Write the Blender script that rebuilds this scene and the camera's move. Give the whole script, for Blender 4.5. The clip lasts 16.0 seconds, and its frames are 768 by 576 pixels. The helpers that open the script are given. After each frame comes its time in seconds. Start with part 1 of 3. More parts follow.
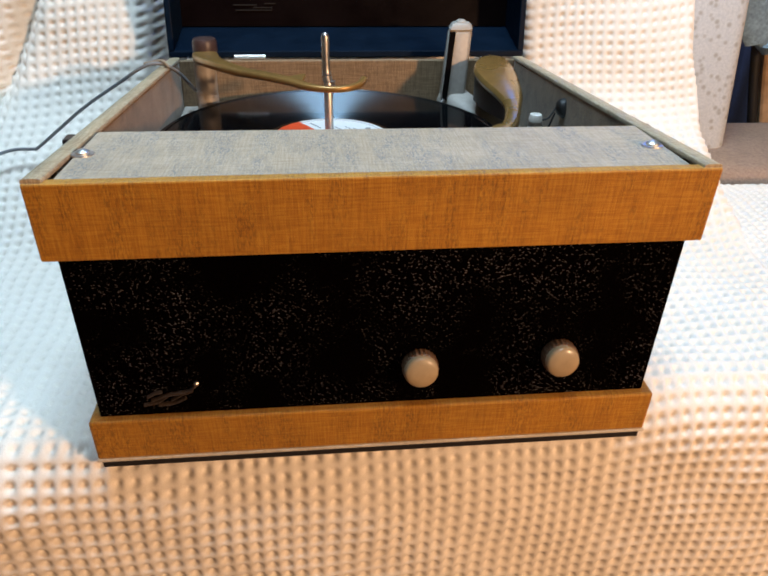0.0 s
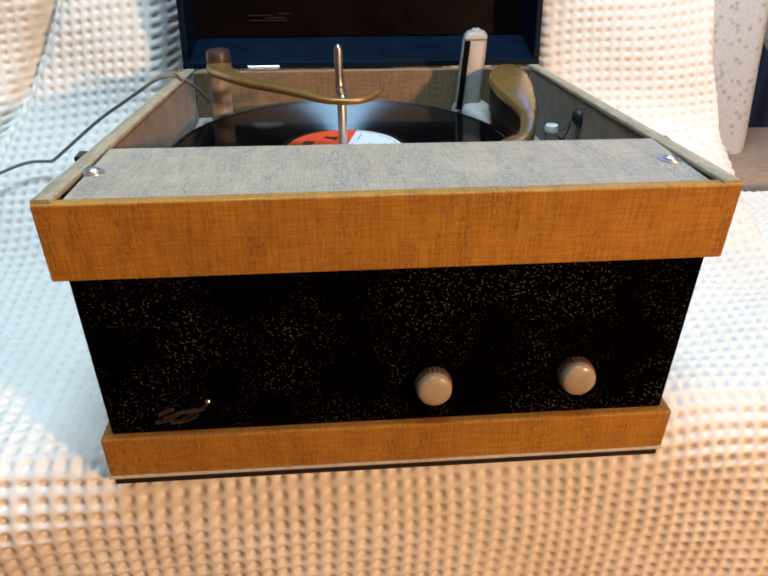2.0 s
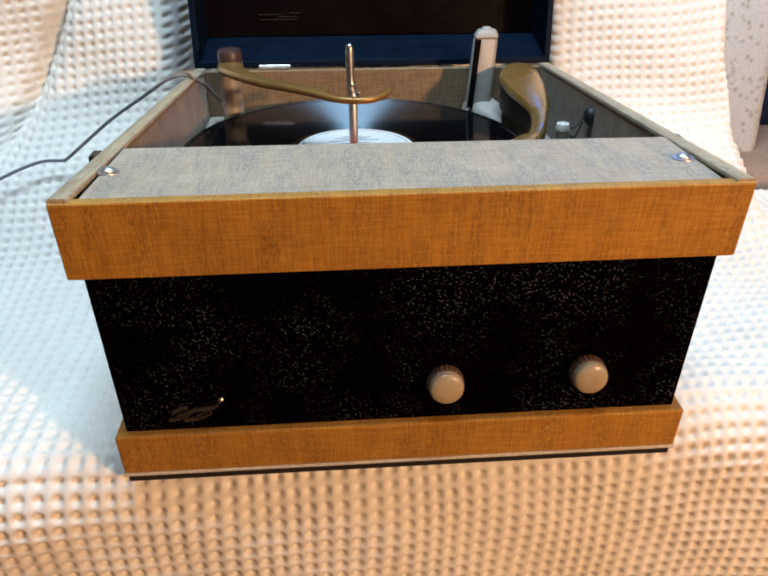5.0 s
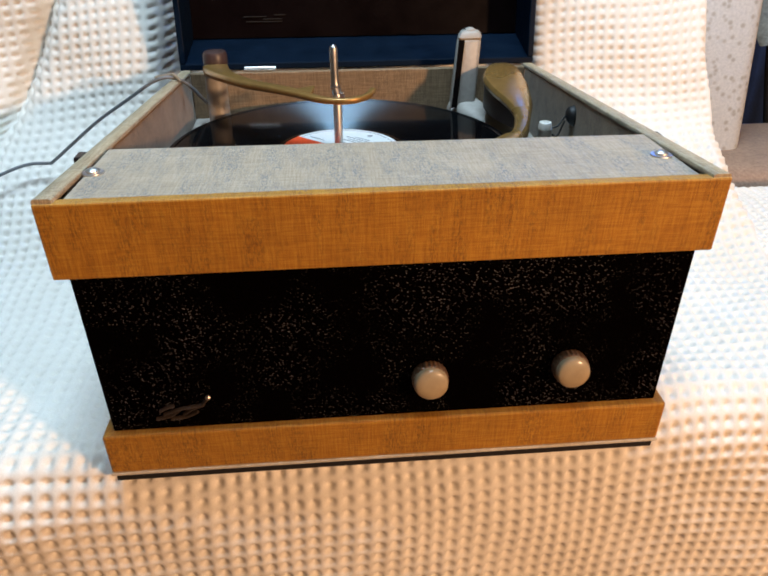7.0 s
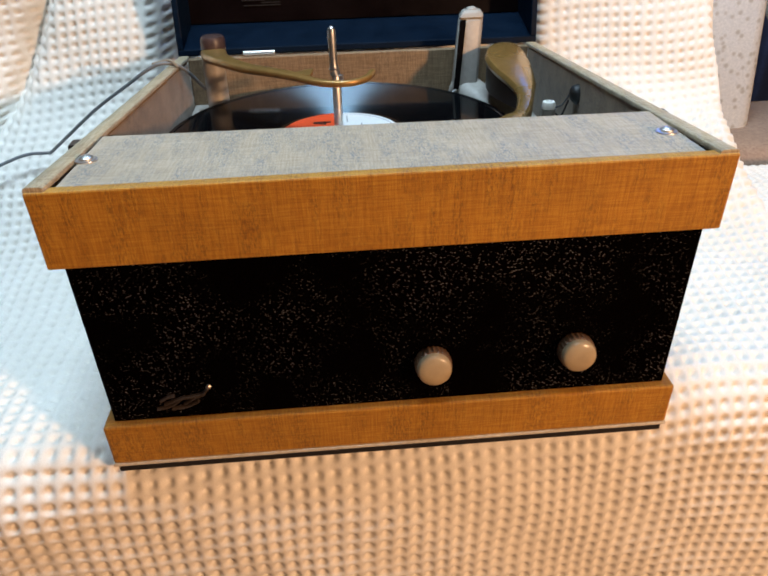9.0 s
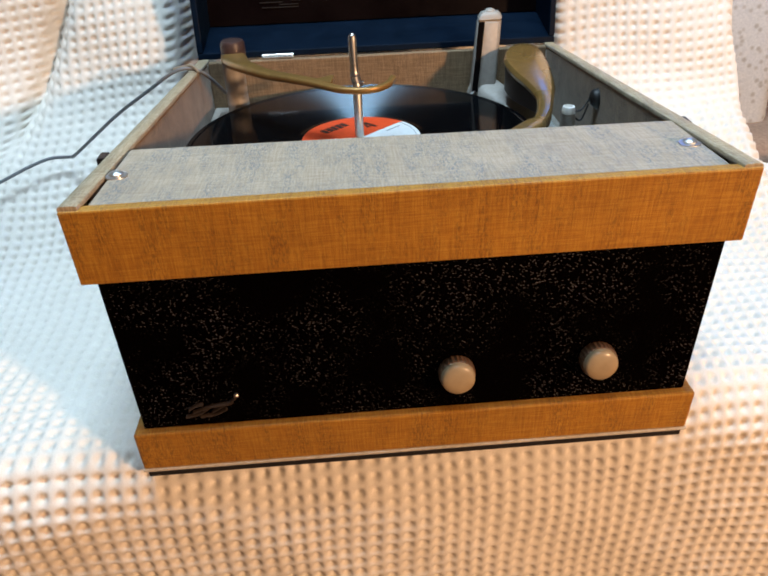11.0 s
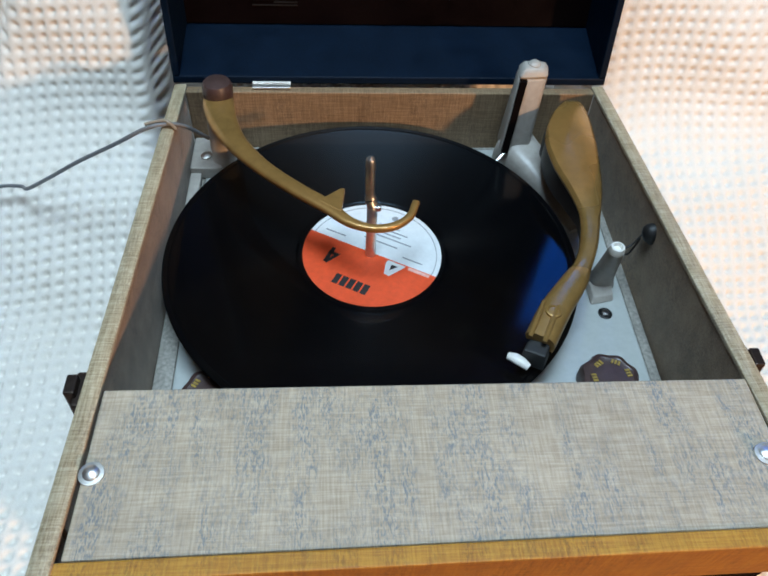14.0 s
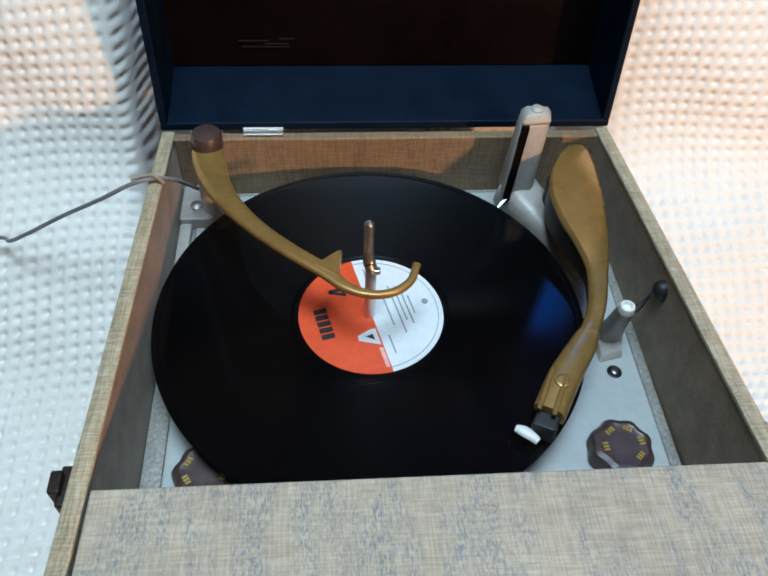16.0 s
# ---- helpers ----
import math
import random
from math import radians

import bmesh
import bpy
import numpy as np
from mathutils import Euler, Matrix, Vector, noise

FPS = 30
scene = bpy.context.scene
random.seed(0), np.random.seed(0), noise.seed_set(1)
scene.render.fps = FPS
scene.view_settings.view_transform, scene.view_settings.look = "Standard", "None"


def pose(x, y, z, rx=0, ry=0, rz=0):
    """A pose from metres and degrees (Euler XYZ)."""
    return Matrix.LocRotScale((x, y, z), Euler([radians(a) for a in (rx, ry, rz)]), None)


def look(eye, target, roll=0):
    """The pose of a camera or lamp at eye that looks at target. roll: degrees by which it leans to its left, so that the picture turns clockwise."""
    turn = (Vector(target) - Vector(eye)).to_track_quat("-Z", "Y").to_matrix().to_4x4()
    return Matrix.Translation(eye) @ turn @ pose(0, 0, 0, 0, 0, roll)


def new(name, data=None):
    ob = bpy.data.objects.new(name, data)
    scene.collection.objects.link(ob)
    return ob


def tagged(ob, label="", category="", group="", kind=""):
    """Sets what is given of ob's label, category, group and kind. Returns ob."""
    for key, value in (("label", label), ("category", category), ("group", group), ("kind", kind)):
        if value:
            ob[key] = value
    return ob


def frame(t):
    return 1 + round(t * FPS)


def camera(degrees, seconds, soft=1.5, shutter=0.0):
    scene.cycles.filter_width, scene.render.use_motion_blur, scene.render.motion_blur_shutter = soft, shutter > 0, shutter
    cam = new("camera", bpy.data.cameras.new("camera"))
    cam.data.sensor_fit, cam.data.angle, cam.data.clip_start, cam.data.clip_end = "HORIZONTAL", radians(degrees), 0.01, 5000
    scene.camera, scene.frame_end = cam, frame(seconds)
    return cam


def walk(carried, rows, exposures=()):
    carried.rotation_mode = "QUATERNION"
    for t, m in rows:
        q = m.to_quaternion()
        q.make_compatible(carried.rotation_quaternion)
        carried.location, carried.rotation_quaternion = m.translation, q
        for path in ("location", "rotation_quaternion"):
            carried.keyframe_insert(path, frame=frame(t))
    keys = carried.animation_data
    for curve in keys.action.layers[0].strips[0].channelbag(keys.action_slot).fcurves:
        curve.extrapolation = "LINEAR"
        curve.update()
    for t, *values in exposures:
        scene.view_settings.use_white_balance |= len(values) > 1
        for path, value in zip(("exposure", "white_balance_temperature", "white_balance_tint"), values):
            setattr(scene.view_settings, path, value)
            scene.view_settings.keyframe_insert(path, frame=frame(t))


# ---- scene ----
cam = camera(54.3, 16.0, 1.9)
PATH = [
    (0, (-0.007, -0.353, 0.367), (0.149, 1.365, -0.644), 1.0),
    (0.5, (-0.005, -0.351, 0.37), (0.125, 1.375, -0.632), 0.7),
    (1, (-0.002, -0.348, 0.372), (0.128, 1.381, -0.626), 0.4),
    (1.5, (-0.001, -0.345, 0.371), (0.113, 1.38, -0.636), -0.1),
    (2, (-0.003, -0.344, 0.372), (0.105, 1.381, -0.635), 0.1),
    (2.5, (-0.007, -0.341, 0.371), (0.097, 1.38, -0.643), -0.1),
    (3, (-0.005, -0.343, 0.372), (0.097, 1.379, -0.64), -0.0),
    (3.5, (-0.005, -0.344, 0.371), (0.084, 1.378, -0.642), -0.0),
    (6, (-0.006, -0.348, 0.374), (0.09, 1.376, -0.636), -0.6),
    (6.5, (-0.003, -0.351, 0.37), (0.104, 1.368, -0.647), -0.6),
    (7, (-0.002, -0.351, 0.373), (0.109, 1.374, -0.633), -0.4),
    (7.5, (0.001, -0.348, 0.373), (0.108, 1.38, -0.628), -0.9),
    (8, (0.005, -0.345, 0.37), (0.101, 1.376, -0.644), -0.9),
    (8.5, (0.004, -0.343, 0.369), (0.09, 1.374, -0.653), -1.4),
    (9, (0.003, -0.345, 0.368), (0.089, 1.363, -0.668), -1.7),
    (11.5, (-0.005, -0.34, 0.399), (0.042, 1.337, -0.69), -2.4),
    (12, (-0.003, -0.319, 0.445), (0.043, 1.255, -0.787), -1.1),
    (12.5, (-0.007, -0.285, 0.488), (0.089, 1.226, -0.819), 0.7),
    (13, (-0.013, -0.23, 0.522), (0.08, 1.238, -0.833), 1.0),
    (13.5, (-0.024, -0.172, 0.531), (0.084, 1.229, -0.892), 1.7),
    (14, (-0.023, -0.112, 0.546), (0.099, 1.184, -0.973), 3.5),
    (14.5, (-0.028, -0.082, 0.562), (0.11, 1.206, -0.962), 3.8),
    (15, (-0.027, -0.066, 0.568), (0.124, 1.22, -0.957), 4.5),
    (15.5, (-0.025, -0.061, 0.563), (0.122, 1.217, -0.968), 4.0),
    (16, (-0.025, -0.063, 0.558), (0.114, 1.223, -0.968), 3.3),
]
walk(cam, [(t, look(eye, target, roll)) for t, eye, target, roll in PATH],
     [(0, -0.04), (11.5, -0.04), (12.5, -0.16), (13.5, -0.20), (14.5, -0.23), (16, -0.20)])


# ---- light ----
world = bpy.data.worlds.new("room_air")
scene.world = world
world.use_nodes = True
world.node_tree.nodes["Background"].inputs[0].default_value = (0.55, 0.72, 1.0, 1)
world.node_tree.nodes["Background"].inputs[1].default_value = 0.012


def lamp(name, kind, energy, color, m, **more):
    data = bpy.data.lights.new(name, kind)
    data.energy, data.color = energy, color
    if "size" in more:
        data.shape, data.size, data.size_y = "RECTANGLE", more["size"][0], more["size"][1]
    if "radius" in more:
        data.shadow_soft_size = more["radius"]
    ob = new(name, data)
    ob.matrix_world = m
    return ob


# cool light from the ceiling above, warm low lamp in front to the side
lamp("ceiling_lamp_light", "AREA", 49.0, (0.59, 0.81, 1.0), look((0.02, 0.05, 1.90), (0.02, 0.22, 0.0)), size=(0.75, 0.62))
lamp("table_lamp_light", "POINT", 104.0, (1.0, 0.58, 0.31), Matrix.Translation((1.05, -1.12, 0.60)), radius=0.05)


# ---- materials ----
def material(name):
    mat = bpy.data.materials.new(name)
    mat.use_nodes = True
    return mat, mat.node_tree.nodes, mat.node_tree.links, mat.node_tree.nodes["Principled BSDF"]


def coords(nodes, links, scale, source="Object"):
    tc = nodes.new("ShaderNodeTexCoord")
    mp = nodes.new("ShaderNodeMapping")
    mp.inputs["Scale"].default_value = scale
    links.new(tc.outputs[source], mp.inputs["Vector"])
    return mp.outputs["Vector"]


def noise_tex(nodes, links, vector, scale=1.0, detail=3.0, rough=0.6):
    n = nodes.new("ShaderNodeTexNoise")
    n.inputs["Scale"].default_value, n.inputs["Detail"].default_value, n.inputs["Roughness"].default_value = scale, detail, rough
    links.new(vector, n.inputs["Vector"])
    return n.outputs["Fac"]


def ramp(nodes, links, fac, stops):
    r = nodes.new("ShaderNodeValToRGB")
    while len(r.color_ramp.elements) < len(stops):
        r.color_ramp.elements.new(0.5)
    for e, (p, c) in zip(r.color_ramp.elements, stops):
        e.position, e.color = p, (*c, 1) if len(c) == 3 else c
    links.new(fac, r.inputs["Fac"])
    return r.outputs["Color"]


def mix(nodes, links, kind, fac, a, b):
    m = nodes.new("ShaderNodeMix")
    m.data_type, m.blend_type = "RGBA", kind
    for value, socket in ((fac, m.inputs[0]), (a, m.inputs[6]), (b, m.inputs[7])):
        if isinstance(value, (int, float)):
            socket.default_value = value
        elif isinstance(value, tuple):
            socket.default_value = (*value, 1)
        else:
            links.new(value, socket)
    return m.outputs[2]


def bump(nodes, links, bsdf, height, strength=0.3, distance=0.001):
    b = nodes.new("ShaderNodeBump")
    b.inputs["Strength"].default_value, b.inputs["Distance"].default_value = strength, distance
    links.new(height, b.inputs["Height"])
    links.new(b.outputs["Normal"], bsdf.inputs["Normal"])


def plain(name, color, rough=0.5, metal=0.0, grain=0.15, scale=300.0, relief=0.1, spec=0.5, coat=0.0):
    """A surface of one colour with fine and coarse variation and a slight relief."""
    mat, nodes, links, bsdf = material(name)
    v = coords(nodes, links, (1, 1, 1))
    fine = noise_tex(nodes, links, v, scale, 4)
    broad = noise_tex(nodes, links, v, scale * 0.06, 3)
    dark = tuple(c * (1 - grain) for c in color)
    light = tuple(min(1, c * (1 + grain)) for c in color)
    c1 = ramp(nodes, links, fine, [(0.3, dark), (0.7, light)])
    c2 = ramp(nodes, links, broad, [(0.3, (1 - grain,) * 3), (0.65, (1, 1, 1))])
    links.new(mix(nodes, links, "MULTIPLY", 1.0, c1, c2), bsdf.inputs["Base Color"])
    r = ramp(nodes, links, broad, [(0.3, (max(0, rough - 0.08),) * 3), (0.7, (min(1, rough + 0.08),) * 3)])
    links.new(r, bsdf.inputs["Roughness"])
    bsdf.inputs["Metallic"].default_value = metal
    bsdf.inputs["Specular IOR Level"].default_value = spec
    bsdf.inputs["Coat Weight"].default_value = coat
    bump(nodes, links, bsdf, fine, relief, 0.0006)
    return mat


def linen(name, base, dark, light, speck, slubs=0.4):
    """Slubbed woven cloth glued over board: crossing threads with dark and pale slubs."""
    mat, nodes, links, bsdf = material(name)
    along = noise_tex(nodes, links, coords(nodes, links, (55, 950, 950)), 1.0, 3, 0.6)
    across = noise_tex(nodes, links, coords(nodes, links, (950, 55, 55)), 1.0, 3, 0.6)
    broad = noise_tex(nodes, links, coords(nodes, links, (14, 14, 14)), 1.0, 3)
    ca = ramp(nodes, links, along, [(0.36, dark), (0.5, base), (0.64, light)])
    cb = ramp(nodes, links, across, [(0.36, dark), (0.5, base), (0.64, light)])
    c = mix(nodes, links, "MIX", 0.5, ca, cb)
    slub = noise_tex(nodes, links, coords(nodes, links, (1050, 300, 300)), 1.0, 3, 0.7)
    patch = noise_tex(nodes, links, coords(nodes, links, (75, 16, 16)), 1.0, 3, 0.6)
    m = nodes.new("ShaderNodeMath")
    m.operation = "MULTIPLY"
    links.new(ramp(nodes, links, slub, [(0.46, (0, 0, 0)), (0.60, (slubs,) * 3)]), m.inputs[0])
    links.new(ramp(nodes, links, patch, [(0.42, (0, 0, 0)), (0.60, (1, 1, 1))]), m.inputs[1])
    c = mix(nodes, links, "MIX", m.outputs[0], c, speck)
    shade = ramp(nodes, links, broad, [(0.3, (0.82, 0.82, 0.82)), (0.7, (1, 1, 1))])
    links.new(mix(nodes, links, "MULTIPLY", 1.0, c, shade), bsdf.inputs["Base Color"])
    bsdf.inputs["Roughness"].default_value = 0.62
    bsdf.inputs["Sheen Weight"].default_value = 0.18
    bsdf.inputs["Sheen Roughness"].default_value = 0.4
    add = nodes.new("ShaderNodeMath")
    links.new(along, add.inputs[0])
    links.new(across, add.inputs[1])
    bump(nodes, links, bsdf, add.outputs[0], 0.35, 0.0006)
    return mat


def grille_cloth():
    mat, nodes, links, bsdf = material("dark_grille_cloth")
    turned = nodes.new("ShaderNodeMapping")
    turned.inputs["Rotation"].default_value = (0, radians(32), 0)
    turned.inputs["Scale"].default_value = (620, 1100, 1250)
    links.new(coords(nodes, links, (1, 1, 1)), turned.inputs["Vector"])
    v = turned.outputs["Vector"]
    vor = nodes.new("ShaderNodeTexVoronoi")
    vor.inputs["Scale"].default_value = 1.0
    links.new(v, vor.inputs["Vector"])
    weave = noise_tex(nodes, links, coords(nodes, links, (900, 900, 700)), 1.0, 2)
    glint = ramp(nodes, links, vor.outputs["Distance"], [(0.0, (1, 1, 1)), (0.34, (0, 0, 0))])
    pick = nodes.new("ShaderNodeSeparateColor")
    links.new(vor.outputs["Color"], pick.inputs[0])
    some = ramp(nodes, links, pick.outputs[0], [(0.62, (0, 0, 0)), (0.95, (1, 1, 1))])
    patch = ramp(nodes, links, noise_tex(nodes, links, coords(nodes, links, (16, 16, 16)), 1.0, 3), [(0.40, (0.0,) * 3), (0.62, (1, 1, 1))])
    dots = mix(nodes, links, "MULTIPLY", 1.0, mix(nodes, links, "MULTIPLY", 1.0, glint, some), patch)
    base = ramp(nodes, links, weave, [(0.3, (0.0003, 0.0002, 0.0002)), (0.7, (0.0014, 0.0007, 0.0005))])
    links.new(mix(nodes, links, "MIX", dots, base, (0.80, 0.82, 0.90)), bsdf.inputs["Base Color"])
    links.new(dots, bsdf.inputs["Metallic"])
    bsdf.inputs["Roughness"].default_value = 0.23
    bsdf.inputs["Specular IOR Level"].default_value = 0.01
    bump(nodes, links, bsdf, weave, 0.5, 0.0008)
    return mat


def blanket_cloth():
    mat, nodes, links, bsdf = material("cream_cotton_waffle")
    fibre = noise_tex(nodes, links, coords(nodes, links, (1400, 1400, 1400)), 1.0, 3)
    broad = noise_tex(nodes, links, coords(nodes, links, (7, 7, 7)), 1.0, 3)
    c = ramp(nodes, links, fibre, [(0.25, (0.72, 0.67, 0.60)), (0.7, (0.87, 0.84, 0.78))])
    shade = ramp(nodes, links, broad, [(0.3, (0.93, 0.92, 0.90)), (0.7, (1, 1, 1))])
    links.new(mix(nodes, links, "MULTIPLY", 1.0, c, shade), bsdf.inputs["Base Color"])
    bsdf.inputs["Roughness"].default_value = 0.95
    bsdf.inputs["Sheen Weight"].default_value = 0.15
    bsdf.inputs["Specular IOR Level"].default_value = 0.15
    bump(nodes, links, bsdf, fibre, 0.35, 0.0006)
    return mat


def vinyl():
    """Black pressed record: a dark gloss, and groove walls that lean in and out and throw back light along the radius."""
    mat, nodes, links, bsdf = material("black_vinyl_grooves")
    tc = nodes.new("ShaderNodeTexCoord")
    flat = nodes.new("ShaderNodeMapping")
    flat.inputs["Scale"].default_value = (1, 1, 0)
    links.new(tc.outputs["Object"], flat.inputs["Vector"])
    ln = nodes.new("ShaderNodeVectorMath")
    ln.operation = "LENGTH"
    links.new(flat.outputs["Vector"], ln.inputs[0])
    n = nodes.new("ShaderNodeTexNoise")
    n.noise_dimensions = "1D"
    n.inputs["Scale"].default_value, n.inputs["Detail"].default_value = 420.0, 4.0
    links.new(ln.outputs["Value"], n.inputs["W"])
    links.new(ramp(nodes, links, n.outputs["Fac"], [(0.3, (0.0004, 0.0004, 0.0006)), (0.7, (0.0008, 0.0008, 0.0012))]), bsdf.inputs["Base Color"])
    links.new(ramp(nodes, links, n.outputs["Fac"], [(0.3, (0.08,) * 3), (0.7, (0.11,) * 3)]), bsdf.inputs["Roughness"])
    bsdf.inputs["Specular IOR Level"].default_value = 0.20
    out = nodes["Material Output"]
    unit = nodes.new("ShaderNodeVectorMath")
    unit.operation = "NORMALIZE"
    links.new(flat.outputs["Vector"], unit.inputs[0])
    turn = nodes.new("ShaderNodeVectorTransform")
    turn.vector_type, turn.convert_from, turn.convert_to = "VECTOR", "OBJECT", "WORLD"
    links.new(unit.outputs["Vector"], turn.inputs[0])
    geo = nodes.new("ShaderNodeNewGeometry")
    last = bsdf.outputs[0]
    tone = ramp(nodes, links, n.outputs["Fac"], [(0.30, (0.0165, 0.022, 0.027)), (0.70, (0.0195, 0.026, 0.031))])
    for sign in (1.0, -1.0):
        k = nodes.new("ShaderNodeVectorMath")
        k.operation = "SCALE"
        k.inputs["Scale"].default_value = sign * 0.88
        links.new(turn.outputs[0], k.inputs[0])
        add = nodes.new("ShaderNodeVectorMath")
        links.new(k.outputs["Vector"], add.inputs[0])
        links.new(geo.outputs["Normal"], add.inputs[1])
        nrm = nodes.new("ShaderNodeVectorMath")
        nrm.operation = "NORMALIZE"
        links.new(add.outputs["Vector"], nrm.inputs[0])
        g = nodes.new("ShaderNodeBsdfAnisotropic")
        g.inputs["Roughness"].default_value = 0.26
        links.new(tone, g.inputs["Color"])
        links.new(nrm.outputs["Vector"], g.inputs["Normal"])
        both = nodes.new("ShaderNodeAddShader")
        links.new(last, both.inputs[0])
        links.new(g.outputs[0], both.inputs[1])
        last = both.outputs[0]
    links.new(last, out.inputs["Surface"])
    return mat


def floral_cloth():
    mat, nodes, links, bsdf = material("pale_floral_cloth")
    v = coords(nodes, links, (84, 84, 84))
    vor = nodes.new("ShaderNodeTexVoronoi")
    vor.inputs["Scale"].default_value = 1.0
    links.new(v, vor.inputs["Vector"])
    spots = ramp(nodes, links, vor.outputs["Distance"], [(0.16, (0.9, 0.9, 0.9)), (0.38, (0, 0, 0))])
    n = noise_tex(nodes, links, coords(nodes, links, (300, 300, 300)), 1.0, 3)
    base = ramp(nodes, links, n, [(0.3, (0.50, 0.56, 0.62)), (0.7, (0.64, 0.69, 0.74))])
    links.new(mix(nodes, links, "MIX", spots, base, (0.38, 0.40, 0.41)), bsdf.inputs["Base Color"])
    bsdf.inputs["Roughness"].default_value = 0.9
    bump(nodes, links, bsdf, n, 0.3, 0.0008)
    return mat


LINEN = linen("grey_tan_slub_linen", (0.44, 0.36, 0.26), (0.32, 0.255, 0.175), (0.54, 0.46, 0.35), (0.16, 0.19, 0.205), 0.9)
BAND = linen("amber_slub_linen", (0.46, 0.208, 0.017), (0.33, 0.132, 0.009), (0.55, 0.29, 0.034), (0.10, 0.045, 0.012), 0.5)
INNER = linen("brown_linen_lining", (0.26, 0.170, 0.092), (0.17, 0.108, 0.053), (0.35, 0.245, 0.140), (0.06, 0.038, 0.025))
RIM = linen("worn_linen_edge", (0.42, 0.33, 0.20), (0.24, 0.17, 0.09), (0.58, 0.49, 0.34), (0.15, 0.11, 0.07))
GRILLE = grille_cloth()
BLANKET = blanket_cloth()
VINYL = vinyl()
FLORAL = floral_cloth()
BLACK_VINYL = plain("black_leathercloth", (0.0017, 0.0075, 0.0190), 0.5, 0, 0.3, 700, 0.25, 0.08)
LID_LINING = plain("black_lid_lining", (0.0042, 0.0021, 0.0022), 0.36, 0, 0.3, 500, 0.1, 0.06)
FOOT = plain("black_base_board", (0.012, 0.011, 0.011), 0.5)
PIPING = plain("white_piping", (0.62, 0.58, 0.50), 0.5)
CREAM = plain("cream_knob_plastic", (0.40, 0.31, 0.19), 0.28, 0, 0.08, 120, 0.04, 0.5, 0.2)
SKIRT = plain("ribbed_dark_knob_skirt", (0.16, 0.09, 0.05), 0.4)
DECK = plain("pale_grey_enamel", (0.40, 0.42, 0.40), 0.4, 0, 0.06, 150, 0.05)
CAST = plain("grey_cream_casting", (0.38, 0.35, 0.31), 0.42, 0, 0.1, 200, 0.08)
BOARD = plain("grey_chipboard_edge", (0.34, 0.32, 0.28), 0.8, 0, 0.35, 380, 0.5)
GOLD = plain("gold_lacquered_arm", (0.36, 0.205, 0.062), 0.30, 0.5, 0.14, 120, 0.05, 0.5, 0.15)
BROWN = plain("brown_moulded_plastic", (0.060, 0.034, 0.030), 0.38, 0, 0.2, 250, 0.1)
# dark brown that carries the shade under the tonearm's left edge
FLANK_SHADE = plain("flank_shade_brown", (0.018, 0.011, 0.008), 0.5, 0, 0.2, 250, 0.1)
CHROME = plain("worn_chrome", (0.70, 0.68, 0.64), 0.38, 1.0, 0.08, 300, 0.05)
STEEL = plain("dull_steel", (0.42, 0.41, 0.40), 0.34, 1.0, 0.15, 300, 0.08)
DARK_METAL = plain("dark_bronze_clasp", (0.05, 0.035, 0.028), 0.35, 0.7, 0.25, 300, 0.1)
SLOT_SHADE = plain("slot_shade_black", (0.003, 0.002, 0.002), 0.8, 0, 0.1, 200, 0.0, 0.05)
RUBBER = plain("black_rubber", (0.012, 0.012, 0.012), 0.55)
WHITE_PLASTIC = plain("white_plastic", (0.78, 0.75, 0.68), 0.35, 0, 0.05)
CORD = plain("grey_flex_sheath", (0.16, 0.17, 0.18), 0.5, 0, 0.15)
CORD_PALE = plain("pale_inner_flex", (0.27, 0.22, 0.16), 0.5, 0, 0.15)
RED_PAPER = plain("orange_red_paper", (0.80, 0.085, 0.022), 0.45, 0, 0.08, 250, 0.05)
WHITE_PAPER = plain("white_paper", (0.74, 0.76, 0.76), 0.45, 0, 0.05, 250, 0.05)
INK = plain("black_ink", (0.02, 0.015, 0.015), 0.5)
GREY_INK = plain("grey_ink", (0.30, 0.31, 0.32), 0.5)
GILT = plain("gilt_print", (0.45, 0.30, 0.06), 0.4, 0.4)
WOOD = plain("worn_metal_badge", (0.045, 0.030, 0.022), 0.75, 0.0, 0.35, 260, 0.3)
CEILING = plain("pale_ceiling_plaster", (0.16, 0.16, 0.17), 0.9, 0, 0.1, 60, 0.2)
WALL = plain("dim_wall_plaster", (0.10, 0.10, 0.11), 0.9, 0, 0.1, 60, 0.2)
CARPET = plain("brown_carpet", (0.16, 0.09, 0.055), 0.95, 0, 0.3, 300, 0.6)
CURTAIN = plain("blue_curtain_cloth", (0.035, 0.075, 0.22), 0.85, 0, 0.2, 300, 0.3)
PALE_WOOD = plain("pale_wood", (0.42, 0.28, 0.16), 0.5, 0, 0.25, 60, 0.1)
TAN_CLOTH = plain("tan_seat_cloth", (0.36, 0.24, 0.17), 0.9, 0, 0.2, 250, 0.4)
DENIM = plain("faded_blue_cloth", (0.22, 0.33, 0.42), 0.9, 0, 0.3, 200, 0.4)


